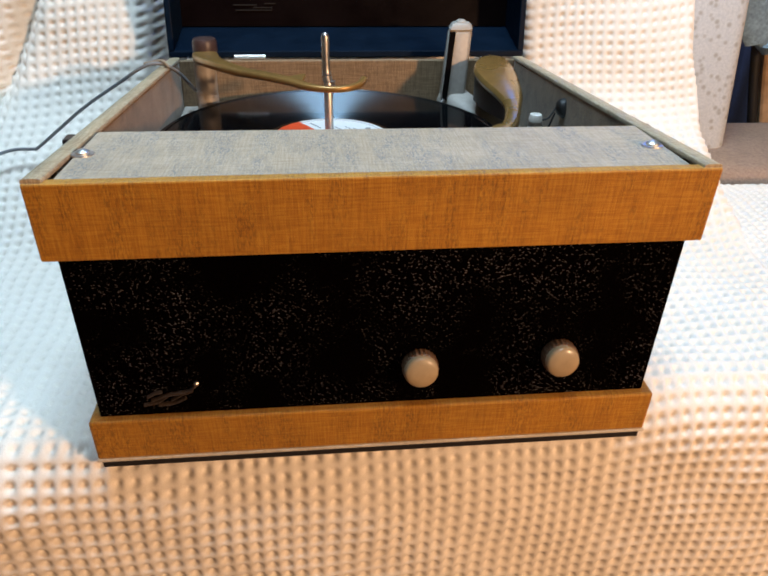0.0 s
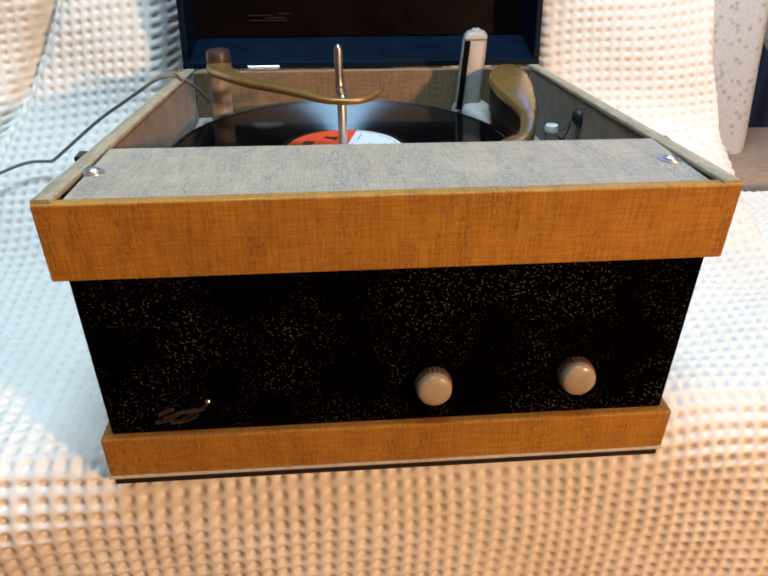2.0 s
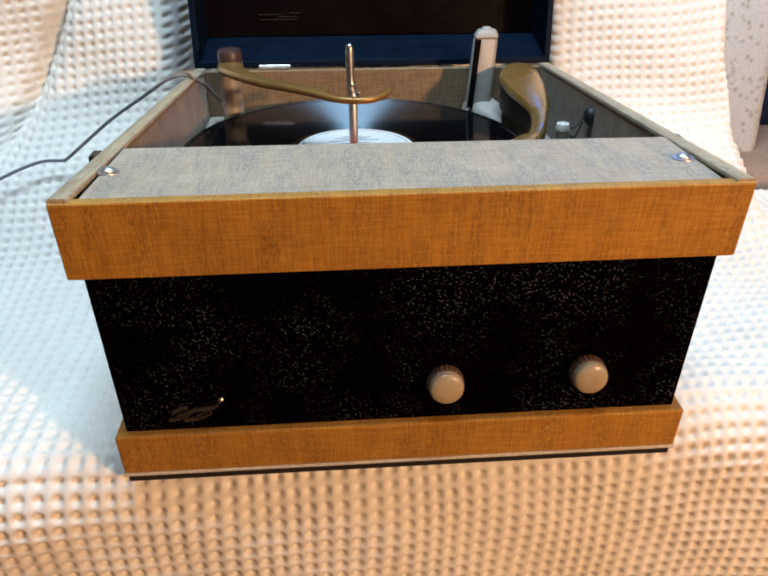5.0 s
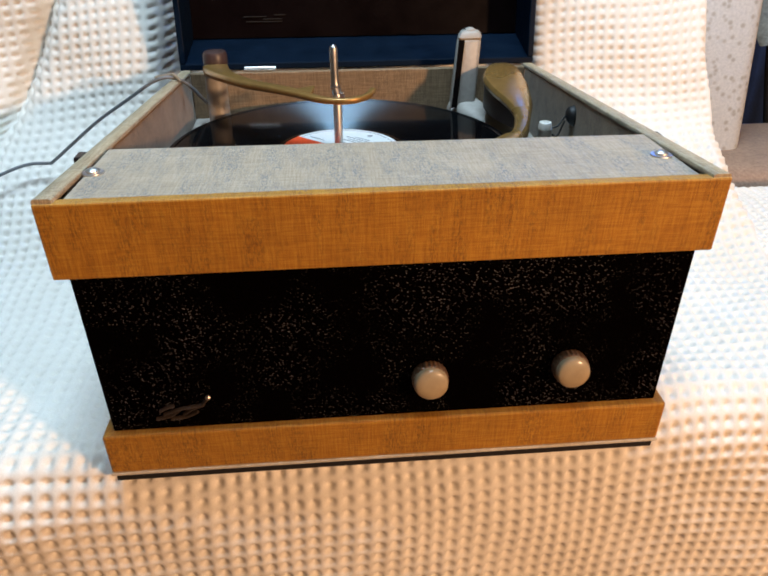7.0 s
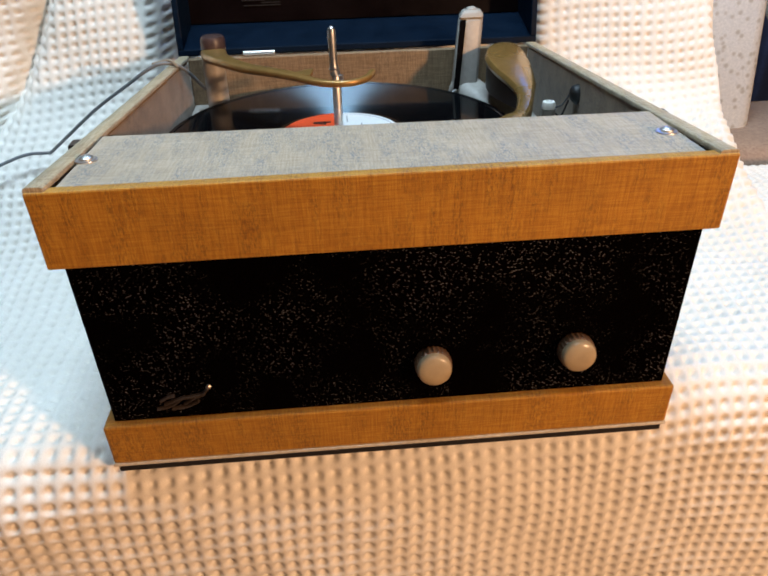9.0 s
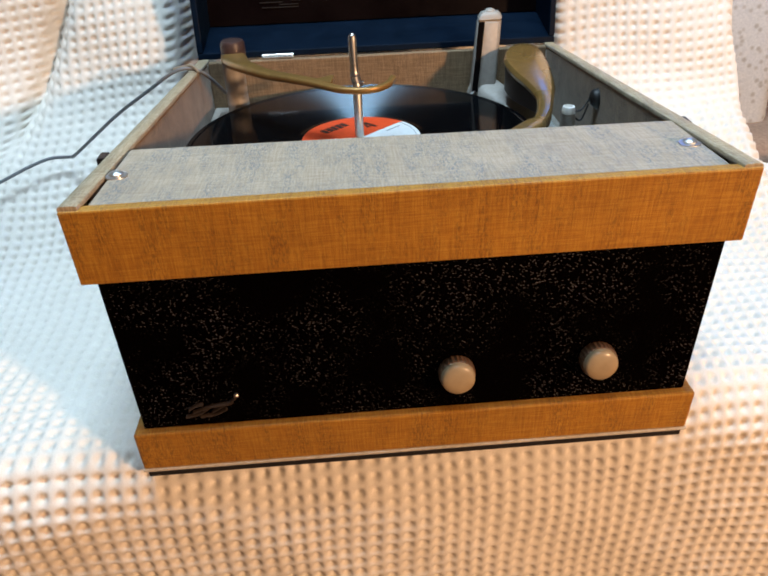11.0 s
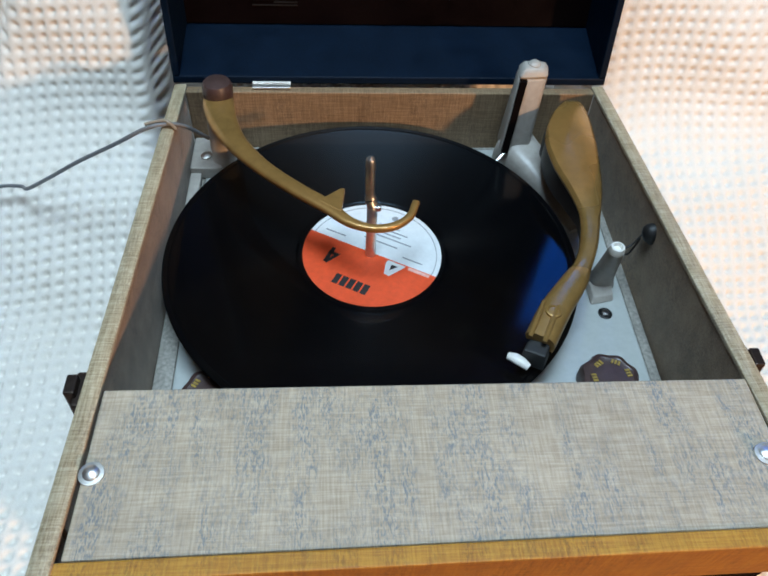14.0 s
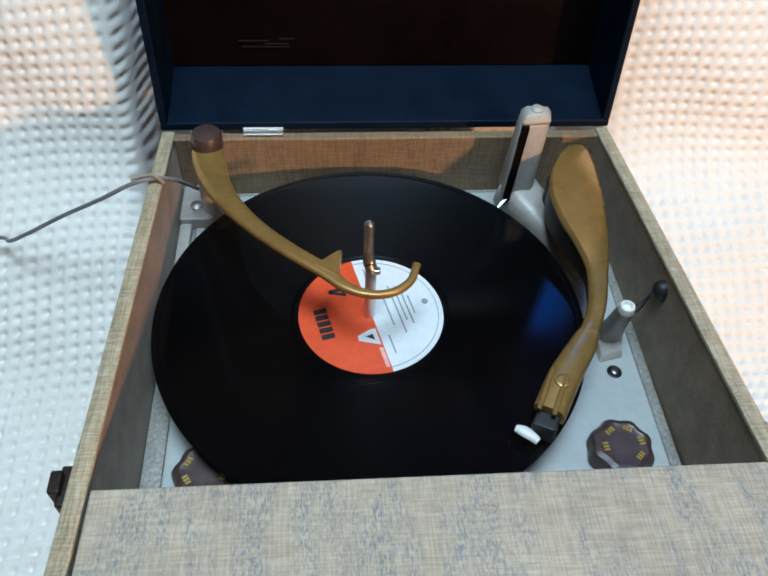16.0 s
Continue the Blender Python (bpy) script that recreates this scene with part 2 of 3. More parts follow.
# ---- mesh helpers ----
def part(name, bm, mat, parent=None, label="", smooth=False):
    me = bpy.data.meshes.new(name)
    bmesh.ops.recalc_face_normals(bm, faces=bm.faces)
    for f in bm.faces:
        f.smooth = smooth
    bm.to_mesh(me)
    bm.free()
    me.materials.append(mat)
    ob = new(name, me)
    if smooth:
        me.set_sharp_from_angle(angle=radians(38))
    if parent:
        ob.parent = parent
    if label:
        ob["label"] = label
    return ob


def thing(name, label, category, group="", m=None):
    ob = new(name)
    ob.empty_display_size = 0.02
    if m is not None:
        ob.matrix_world = m
    return tagged(ob, label, category, group)


def box(x0, x1, y0, y1, z0, z1, bevel=0.0, seg=2):
    bm = bmesh.new()
    bmesh.ops.create_cube(bm, size=1)
    for v in bm.verts:
        v.co = ((x0 + x1) / 2 + v.co.x * (x1 - x0), (y0 + y1) / 2 + v.co.y * (y1 - y0), (z0 + z1) / 2 + v.co.z * (z1 - z0))
    if bevel:
        bmesh.ops.bevel(bm, geom=bm.edges[:], offset=bevel, segments=seg, profile=0.5, affect="EDGES")
    return bm


def prism(corners, bevel=0.0, seg=2):
    """A six-sided block from its lower four and upper four corners, each going round the same way."""
    bm = bmesh.new()
    v = [bm.verts.new(c) for c in corners]
    for f in ((3, 2, 1, 0), (4, 5, 6, 7), (0, 1, 5, 4), (1, 2, 6, 5), (2, 3, 7, 6), (3, 0, 4, 7)):
        bm.faces.new([v[i] for i in f])
    bmesh.ops.recalc_face_normals(bm, faces=bm.faces)
    if bevel:
        bmesh.ops.bevel(bm, geom=bm.edges[:], offset=bevel, segments=seg, profile=0.5, affect="EDGES")
    return bm


def lathe(profile, m=None, n=40, lobes=0, depth=0.0):
    """Turns (radius, height) pairs round the z axis; lobes and depth scallop the outline."""
    bm = bmesh.new()
    rings = []
    for r, z in profile:
        ring = []
        for i in range(n):
            a = 2 * math.pi * i / n
            rr = r * (1 - depth * (0.5 - 0.5 * math.cos(lobes * a))) if lobes else r
            ring.append(bm.verts.new((rr * math.cos(a), rr * math.sin(a), z)))
        rings.append(ring)
    for a, b in zip(rings, rings[1:]):
        for i in range(n):
            bm.faces.new((a[i], a[(i + 1) % n], b[(i + 1) % n], b[i]))
    bm.faces.new(rings[0][::-1])
    bm.faces.new(rings[-1])
    if m is not None:
        bm.transform(m)
    return bm


def smooth_line(points, steps=6):
    """Points along a soft curve through the given ones (any number of values each)."""
    p = [np.array(q, float) for q in points]
    p = [2 * p[0] - p[1]] + p + [2 * p[-1] - p[-2]]
    out = []
    for i in range(1, len(p) - 2):
        for k in range(steps):
            t = k / steps
            out.append(0.5 * (2 * p[i] + (p[i + 1] - p[i - 1]) * t + (2 * p[i - 1] - 5 * p[i] + 4 * p[i + 1] - p[i + 2]) * t * t + (3 * p[i] - p[i - 1] - 3 * p[i + 1] + p[i + 2]) * t ** 3))
    out.append(p[-2])
    return out


def sweep(points, steps=6, n=14, power=2.0, twist=None):
    """A bar along (x, y, z, width, height) stations; power over 2 squares its section."""
    line = smooth_line(points, steps)
    bm = bmesh.new()
    rings = []
    for i, q in enumerate(line):
        a, b = line[max(i - 1, 0)][:3], line[min(i + 1, len(line) - 1)][:3]
        ahead = Vector(b - a).normalized()
        up = Vector((0, 0, 1)) if abs(ahead.z) < 0.95 else Vector((0, 1, 0))
        side = ahead.cross(up).normalized()
        up = side.cross(ahead)
        ring = []
        for k in range(n):
            t = 2 * math.pi * k / n
            c, s = math.cos(t), math.sin(t)
            u = math.copysign(abs(c) ** (2 / power), c) * q[3] / 2
            w = math.copysign(abs(s) ** (2 / power), s) * q[4] / 2
            ring.append(bm.verts.new(Vector(q[:3]) + side * u + up * w))
        rings.append(ring)
    for a, b in zip(rings, rings[1:]):
        for k in range(n):
            bm.faces.new((a[k], a[(k + 1) % n], b[(k + 1) % n], b[k]))
    bm.faces.new(rings[0][::-1])
    bm.faces.new(rings[-1])
    return bm


def join(*bms):
    out = bmesh.new()
    for b in bms:
        me = bpy.data.meshes.new("join")
        b.to_mesh(me)
        b.free()
        out.from_mesh(me)
        bpy.data.meshes.remove(me)
    return out


# ---- room ----
def room():
    floor = part("floor", box(-2.6, 2.6, -2.6, 2.2, -0.46, -0.42), CARPET)
    tagged(floor, "brown carpeted floor below the covered seat", "floor", kind="structure")
    ceiling = part("ceiling", box(-2.6, 2.6, -2.6, 2.2, 2.0, 2.05), CEILING)
    tagged(ceiling, "plain pale plaster ceiling of the room", "ceiling", kind="structure")
    for name, b in (("wall_north", (-2.6, 2.6, 2.2, 2.3)), ("wall_south", (-2.6, 2.6, -2.7, -2.6)), ("wall_east", (2.6, 2.7, -2.6, 2.2)), ("wall_west", (-2.7, -2.6, -2.6, 2.2))):
        tagged(part(name, box(*b, -0.42, 2.0), WALL), "plain dim plaster wall of the room", "wall", kind="structure")


room()


# ---- blanket over the seat and its sloping back ----
CELL = 0.0112


def drape(x):
    """Line of the cloth from the floor side up over the front edge, across the seat and up the back: y and z by length."""
    edge = 0.030 + 0.09 * (x + 0.2)
    return [(edge + 0.010, -0.40), (edge - 0.004, -0.25), (edge - 0.009, -0.12), (edge - 0.009, -0.04), (edge - 0.004, -0.012), (edge + 0.006, 0.005),
            (edge + 0.024, 0.0155), (0.14, 0.016), (0.22, 0.016), (0.29, 0.026), (0.34, 0.054), (0.39, 0.084), (0.430, 0.104), (0.458, 0.130),
            (0.482, 0.175), (0.512, 0.240), (0.545, 0.320), (0.580, 0.380), (0.630, 0.405), (0.72, 0.39), (0.80, 0.34)]


def fade(v, a, b):
    t = np.clip((v - a) / (b - a), 0, 1)
    return t * t * (3 - 2 * t)


def blanket():
    step = 0.0016
    xs = np.arange(-0.62, 0.74, step)
    ref = np.array(smooth_line(drape(0.0), 40))
    length = np.r_[0, np.cumsum(np.hypot(*np.diff(ref, axis=0).T))]
    s = np.arange(0.16, length[-1], step)
    grid = np.zeros((len(s), len(xs), 3))
    for j, x in enumerate(xs):
        line = np.array(smooth_line(drape(x), 12))
        ln = np.r_[0, np.cumsum(np.hypot(*np.diff(line, axis=0).T))]
        grid[:, j, 0] = x
        grid[:, j, 1] = np.interp(s, ln, line[:, 0])
        grid[:, j, 2] = np.interp(s, ln, line[:, 1])
    X, Y, Z = grid[..., 0].copy(), grid[..., 1].copy(), grid[..., 2].copy()
    # hollow under the case and the lid
    under = (1 - fade(-(X - 0.025), 0.184, 0.224)) * (1 - fade(X - 0.025, 0.180, 0.204))
    flat = under * (1 - fade(Y, 0.43, 0.47))
    Z = np.where(Y > 0.10, Z * (1 - flat) + np.minimum(Z, 0.0145) * flat, Z)
    back = fade(Y, 0.36, 0.47)
    Y += under * 0.10 * fade(Y, 0.40, 0.46)
    # soft rolls and the crease between the cushions
    Y += back * (0.006 * np.sin(X * 21 + 1.1 + Z * 9) + 0.005 * np.sin(Z * 34 + X * 12))
    crease = -0.352 + 0.45 * (Z - 0.12)
    Y += back * (0.030 * np.exp(-((X - crease) / 0.012) ** 2) - 0.035 * (1 - fade(X, crease - 0.09, crease - 0.004)))
    Z += (1 - back) * (0.0018 * np.sin(X * 23 + Y * 31) + 0.004 * fade(Y, 0.24, 0.32) * np.sin(X * 26 + 0.6) * np.sin(Y * 24))
    Y -= (1 - fade(Z, -0.06, 0.0)) * 0.004 * np.sin(X * 17 + 1.5)
    # right hem falls away down the side
    hem = 0.414 - 0.02 * np.clip(Z, 0, 0.4) + 0.003 * np.sin(Z * 60)
    over = np.clip(X - hem, 0, None)
    ground = 0.014 - 0.30 * fade(Y, 0.47, 0.50)
    Z = np.where((over > 0) & (Y > 0.2), np.maximum(np.minimum(Z, ground), Z - 6.0 * over), Z)
    grid = np.stack([X, Y, Z], -1)
    du = np.gradient(grid, axis=1)
    dv = np.gradient(grid, axis=0)
    normal = np.cross(du, dv)
    normal /= np.linalg.norm(normal, axis=-1, keepdims=True) + 1e-12
    # waffle relief: raised threads round square pits
    wob = 0.12 * np.sin(xs[None, :] * 60 + s[:, None] * 9) + 0.10 * np.sin(s[:, None] * 47 + xs[None, :] * 13)
    u = xs[None, :] / CELL + wob
    v = s[:, None] / CELL + 0.14 * np.sin(xs[None, :] * 37 + 1.0)
    cu = 0.5 + 0.5 * np.cos(2 * np.pi * u)
    cv = 0.5 + 0.5 * np.cos(2 * np.pi * v)
    rng = np.random.default_rng(5)
    lift = 0.0064 * (1 - (1 - cu) ** 1.5 * (1 - cv) ** 1.7) + 0.0006 * cu + rng.normal(0, 0.00010, cu.shape)
    lift *= 0.85 + 0.15 * np.sin(u * 0.7) * np.sin(v * 0.9)
    lift *= 1 - 0.48 * back
    grid += normal * lift[..., None]
    a, b = len(s), len(xs)
    idx = np.arange(a * b).reshape(a, b)
    quads = np.stack([idx[:-1, :-1], idx[:-1, 1:], idx[1:, 1:], idx[1:, :-1]], -1).reshape(-1, 4)
    me = bpy.data.meshes.new("waffle_blanket")
    me.vertices.add(a * b)
    me.vertices.foreach_set("co", grid.reshape(-1))
    me.loops.add(quads.size)
    me.loops.foreach_set("vertex_index", quads.reshape(-1).astype(np.int32))
    me.polygons.add(len(quads))
    me.polygons.foreach_set("loop_start", np.arange(0, quads.size, 4, dtype=np.int32))
    me.polygons.foreach_set("use_smooth", np.ones(len(quads), bool))
    me.update(calc_edges=True)
    me.materials.append(BLANKET)
    ob = new("waffle_blanket", me)
    return tagged(ob, "cream waffle-weave cotton blanket draped over a sofa seat and back", "blanket")


blanket()


# ---- record player ----
L, R = -0.1558, 0.2082         # outer sides of the case
XB0, XB1 = -0.154, 0.201      # at the back
YB = 0.415
TOP_F, TOP_B = 0.222, 0.184


def front_y(z, x=0.025):
    """The front leans in towards the base and stands a little askew."""
    return 0.0065 + (0.222 - z) * 0.085 + 0.019 * (x - 0.025)


def rim_z(y):
    return TOP_F + (TOP_B - TOP_F) * (y - 0.006) / (YB - 0.006)


player = thing("record_player", "portable tan linen and black record player standing open on the blanket", "record player", m=pose(0.025, 0.2, 0.0165))


def on(parent, ob):
    """Hangs a part built in world places under its thing without moving it."""
    ob.parent = parent
    m, p = Matrix.Identity(4), parent
    while p:
        m = p.matrix_parent_inverse @ p.matrix_basis @ m
        p = p.parent
    ob.matrix_parent_inverse = m.inverted()
    return ob


def put(name, bm, mat, label="", parent=None, smooth=False):
    return on(parent or player, part(name, bm, mat, None, label, smooth))


def slab(z0, z1, grow, y_back, wall=None):
    """A block of the case between two heights, its front following the slant; grow: proud of the case line."""
    return [(L - grow, front_y(z0, L) - grow, z0), (R + grow, front_y(z0, R) - grow, z0), (XB1 + grow, y_back, z0), (XB0 - grow, y_back, z0),
            (L - grow, front_y(z1, L) - grow, z1), (R + grow, front_y(z1, R) - grow, z1), (XB1 + grow, y_back, z1), (XB0 - grow, y_back, z1)]


def case():
    t = 0.0095
    # black lower body, base band, piping and foot
    put("lower_body", prism(slab(0.0570, 0.1100, -0.0068, YB - 0.004), 0.0015), BLACK_VINYL, "black lower body")
    face = [(L + 0.006, 0.0), (R - 0.006, 0.0), (R - 0.006, 0.006), (L + 0.006, 0.006)]
    put("grille", prism([(x, front_y(z, x) + 0.006 + dy, z) for z in (0.0570, 0.1775) for x, dy in face], 0.0012), GRILLE, "black woven speaker cloth with glinting threads")
    for a, b, s in ((L, XB0, 1), (R, XB1, -1)):
        def strip(name, i0, i1, z00, z01, z10, z11, mat, label):
            y0 = front_y(0.057, a) + 0.0125
            put(name, prism([(a + s * i0, y0, z00), (a + s * i1, y0, z00), (b + s * i1, YB - 0.0100, z01), (b + s * i0, YB - 0.0100, z01),
                             (a + s * i0, y0, z10), (a + s * i1, y0, z10), (b + s * i1, YB - 0.0100, z11), (b + s * i0, YB - 0.0100, z11)], 0.0004), mat, label)
        strip("side_skin", 0.0056, 0.0063, 0.1102, 0.1102, 0.1763, 0.142, BLACK_VINYL, "black cloth on the side")
        strip("side_liner", 0.0065, 0.0098, 0.1102, 0.1102, rim_z(0.03) - 0.0012, rim_z(YB) - 0.0012, INNER, "brown linen inner wall")
    put("base_band", prism(slab(0.0256, 0.0580, 0.0, YB), 0.0016), BAND, "amber linen-covered base band")
    put("piping", prism(slab(0.0233, 0.0257, 0.0006, YB), 0.0006), PIPING, "thin white piping")
    put("foot_board", prism(slab(0.0165, 0.0234, -0.0015, YB - 0.002), 0.0008), FOOT, "black base board")
    # upper band: front board, sides and back with a sloping rim
    z0 = 0.1765
    put("front_board", prism([(L, front_y(z0, L), z0), (R, front_y(z0, R), z0), (R, front_y(z0, R) + t, z0), (L, front_y(z0, L) + t, z0),
                              (L, front_y(TOP_F, L), TOP_F), (R, front_y(TOP_F, R), TOP_F), (R, front_y(TOP_F, R) + t, rim_z(0.016)), (L, front_y(TOP_F, L) + t, rim_z(0.016))], 0.0011), BAND, "amber linen front board")
    for name, a, b, inn in (("side_board", L, XB0, t), ("side_board", R, XB1, -t)):
        y0 = front_y(z0, a) + t + 0.0004
        yt = front_y(TOP_F, a) + t + 0.0004
        inn *= 0.66
        put(name, prism([(a, y0, z0), (a + inn, y0, z0), (b + inn, YB, z0 - 0.034), (b, YB, z0 - 0.034), (a, yt, rim_z(yt)), (a + inn, yt, rim_z(yt)), (b + inn, YB, TOP_B), (b, YB, TOP_B)], 0.0012), LINEN, "tan linen side board with worn rim")
    put("back_board", prism([(XB0 + t + 0.0004, YB - t, 0.11), (XB1 - t - 0.0004, YB - t, 0.11), (XB1 - t - 0.0004, YB, 0.11), (XB0 + t + 0.0004, YB, 0.11),
                             (XB0 + t + 0.0004, YB - t, rim_z(YB - t)), (XB1 - t - 0.0004, YB - t, rim_z(YB - t)), (XB1 - t - 0.0004, YB, TOP_B), (XB0 + t + 0.0004, YB, TOP_B)], 0.0011), INNER, "brown linen back board")
    # edge strips that cap the side rims
    for a, b, s in ((L, XB0, 1), (R, XB1, -1)):
        yt = front_y(TOP_F, a) + 0.0012
        put("rim_strip", sweep([(a + s * 0.0053, yt, rim_z(yt) + 0.0004, 0.0102, 0.004), ((a + b) / 2 + s * 0.0053, 0.2, rim_z(0.2) + 0.0004, 0.0102, 0.004), (b + s * 0.0053, YB - 0.001, TOP_B + 0.0004, 0.0102, 0.004)], 8, 12, 4), RIM, "worn tan rim edging", smooth=True)
    # the ledge over the controls
    x0, x1, yb = L + 0.0125, R - 0.0125, 0.1035
    ya0, ya1 = front_y(TOP_F, x0) + t + 0.0006, front_y(TOP_F, x1) + t + 0.0006
    zb = rim_z(yb) + 0.0022
    put("ledge", prism([(x, y, z - drop) for drop in (0.006, 0.0) for x, y, z in ((x0, ya0, rim_z(ya0) - 0.0008), (x1, ya1, rim_z(ya1) - 0.0008), (x1, yb, zb), (x0, yb, zb))], 0.0009), LINEN, "flat grey-tan linen ledge")
    for x, y in ((-0.139, 0.055), (0.188, 0.057)):
        z = rim_z(y) + 0.0006
        put("screw", join(lathe([(0.0058, -0.001), (0.0062, 0.0004), (0.0060, 0.0010), (0.0042, 0.0012)], pose(x, y, z), 24),
                          lathe([(0.0040, 0.0008), (0.0038, 0.0022), (0.0022, 0.0032), (0.0006, 0.0035)], pose(x, y, z), 20)), CHROME, "chrome domed screw in a cup washer", smooth=True)
    # clasps on the sides
    for x, y, s in ((L - 0.001, 0.112, -1), (R - 0.002, 0.123, 1)):
        z = rim_z(y) - 0.0060
        put("clasp", join(box(min(x, x + s * 0.007), max(x, x + s * 0.007), y - 0.011, y + 0.011, z - 0.026, z - 0.002, 0.0015),
                              box(min(x + s * .004, x + s * 0.010), max(x + s * .004, x + s * 0.010), y - 0.006, y + 0.006, z - 0.012, z + 0.003, 0.001)), DARK_METAL, "dark bronze side clasp")
    # front knobs
    for x, z in ((0.050, 0.0900), (0.1385, 0.0928)):
        m = pose(x, front_y(z, x) + 0.006, z, 90 - 4.8, 0, 1.1)
        knob = put("front_knob", lathe([(0.0085, 0.0005), (0.0105, 0.001), (0.0106, 0.0105), (0.0102, 0.0122), (0.0090, 0.0132), (0.0050, 0.0140), (0.001, 0.0142)], m, 36), CREAM, "cream domed control knob", smooth=True)
        put("knob_skirt", lathe([(0.0112, 0.0008), (0.0115, 0.0020), (0.0114, 0.0080), (0.0107, 0.0088)], m, 48, 24, 0.05), SKIRT, "ribbed brown skirt", knob)
    # badge low on the cloth: a worn script shape
    for k, (x0, z0b, x1, z1b) in enumerate(((-0.121, 0.067, -0.106, 0.0735), (-0.116, 0.0705, -0.098, 0.0755), (-0.112, 0.0665, -0.095, 0.0715), (-0.104, 0.070, -0.0905, 0.0770), (-0.099, 0.0755, -0.0885, 0.0805), (-0.118, 0.0735, -0.109, 0.0770))):
        xm, zm = (x0 + x1) / 2 + 0.001, (z0b + z1b) / 2 + (0.0012 if k % 2 else -0.0012)
        stroke = sweep([(x, front_y(z, x) + 0.0054, z, 0.0042, 0.0020) for x, z in ((x0, z0b), (xm, zm), (x1, z1b))], 5, 8)
        put("badge_stroke", stroke, WOOD, "worn brownish metal stroke of a script badge", smooth=True)
    put("badge_tip", lathe([(0.0016, 0), (0.0016, 0.0012), (0.0006, 0.0020)], pose(-0.0875, front_y(0.0825, -0.0875) + 0.0056, 0.0825, 90), 14), CHROME, "bright rivet")


case()


def deck():
    z = 0.130
    put("deck_plate", box(-0.1315, 0.187, 0.036, 0.402, 0.124, z, 0.002), DECK, "pale grey enamelled deck plate")
    for x0, x1 in ((-0.1445, -0.1318), (0.1873, 0.1945)):
        put("deck_batten", box(x0, x1, 0.036, 0.404, 0.110, z - 0.001, 0.001), BOARD, "grey chipboard batten")
    put("deck_batten", box(-0.144, 0.1945, 0.4025, 0.4050, 0.110, z - 0.001), BOARD)
    put("platter", lathe([(0.125, 0.0), (0.1285, 0.002), (0.1285, 0.018), (0.126, 0.021), (0.004, 0.0212)], pose(0, 0.25, 0.1365), 96), RUBBER, "turntable platter with black rubber mat", smooth=True)
    # deck screw in a hole
    hole = put("deck_hole", lathe([(0.0050, 0), (0.0052, 0.0008), (0.0046, 0.0011), (0.0038, 0.0004)], pose(0.169, 0.2165, z - 0.0004), 24), RUBBER, "black grommet")
    put("grommet_screw", lathe([(0.0030, 0), (0.0026, 0.0014), (0.001, 0.0019)], pose(0.169, 0.2165, z), 16), STEEL, "steel screw head", hole, True)
    # left rear bracket with its screw
    br = put("deck_bracket", join(box(-0.1425, -0.1165, 0.364, 0.404, 0.130, 0.1405, 0.001), box(-0.1425, -0.1335, 0.30, 0.364, 0.130, 0.136, 0.001)), CAST, "grey bracket at the deck corner")
    put("bracket_screw", lathe([(0.0048, 0), (0.0046, 0.0016), (0.0022, 0.0026), (0.0006, 0.0028)], pose(-0.1305, 0.379, 0.1405), 20), CHROME, "chrome screw head", br, True)
    # brown control knobs
    for x, y, turn in ((0.1545, 0.1535, 15), (-0.103, 0.1475, 40)):
        m = pose(x, y, z, 0, 0, turn)
        k = put("control_knob", lathe([(0.0200, 0.0004), (0.0210, 0.0015), (0.0207, 0.0095), (0.0190, 0.0130), (0.0155, 0.0144), (0.0145, 0.0140), (0.006, 0.0143), (0.001, 0.0144)], m, 96, 8, 0.085), BROWN, "scalloped brown plastic control knob", smooth=True)
        for a in (-150, -95, -40, 20, 80):
            mm = m @ pose(0, 0, 0, 0, 0, a)
            for dx in (-0.0022, 0.0, 0.0022):
                b = box(dx - 0.0007, dx + 0.0007, 0.0100, 0.0134, 0.0141, 0.01475)
                b.transform(mm)
                put("gilt_mark", b, GILT, "", k)


deck()


def spindle():
    x, y = 0.0, 0.25
    s = put("spindle", lathe([(0.0036, 0.0), (0.0036, 0.047), (0.0030, 0.0485), (0.001, 0.049)], pose(x, y, 0.157), 20), CHROME, "chrome record-changer spindle", smooth=True)
    put("spindle_top", sweep([(x + 0.0006, y, 0.2045, 0.0074, 0.0062), (x - 0.001, y + 0.002, 0.209, 0.0086, 0.0068), (x - 0.0015, y + 0.003, 0.2145, 0.0064, 0.0058), (x - 0.0017, y + 0.004, 0.228, 0.0064, 0.0060), (x - 0.0017, y + 0.005, 0.2395, 0.0062, 0.0058), (x - 0.0017, y + 0.005, 0.2427, 0.0022, 0.002)], 5, 14), STEEL, "cranked steel spindle tip", s, True)
    put("spindle_catch", box(x - 0.0012, x + 0.0058, y - 0.0028, y + 0.0010, 0.2025, 0.2065, 0.0006), STEEL, "small steel catch", s)


spindle()


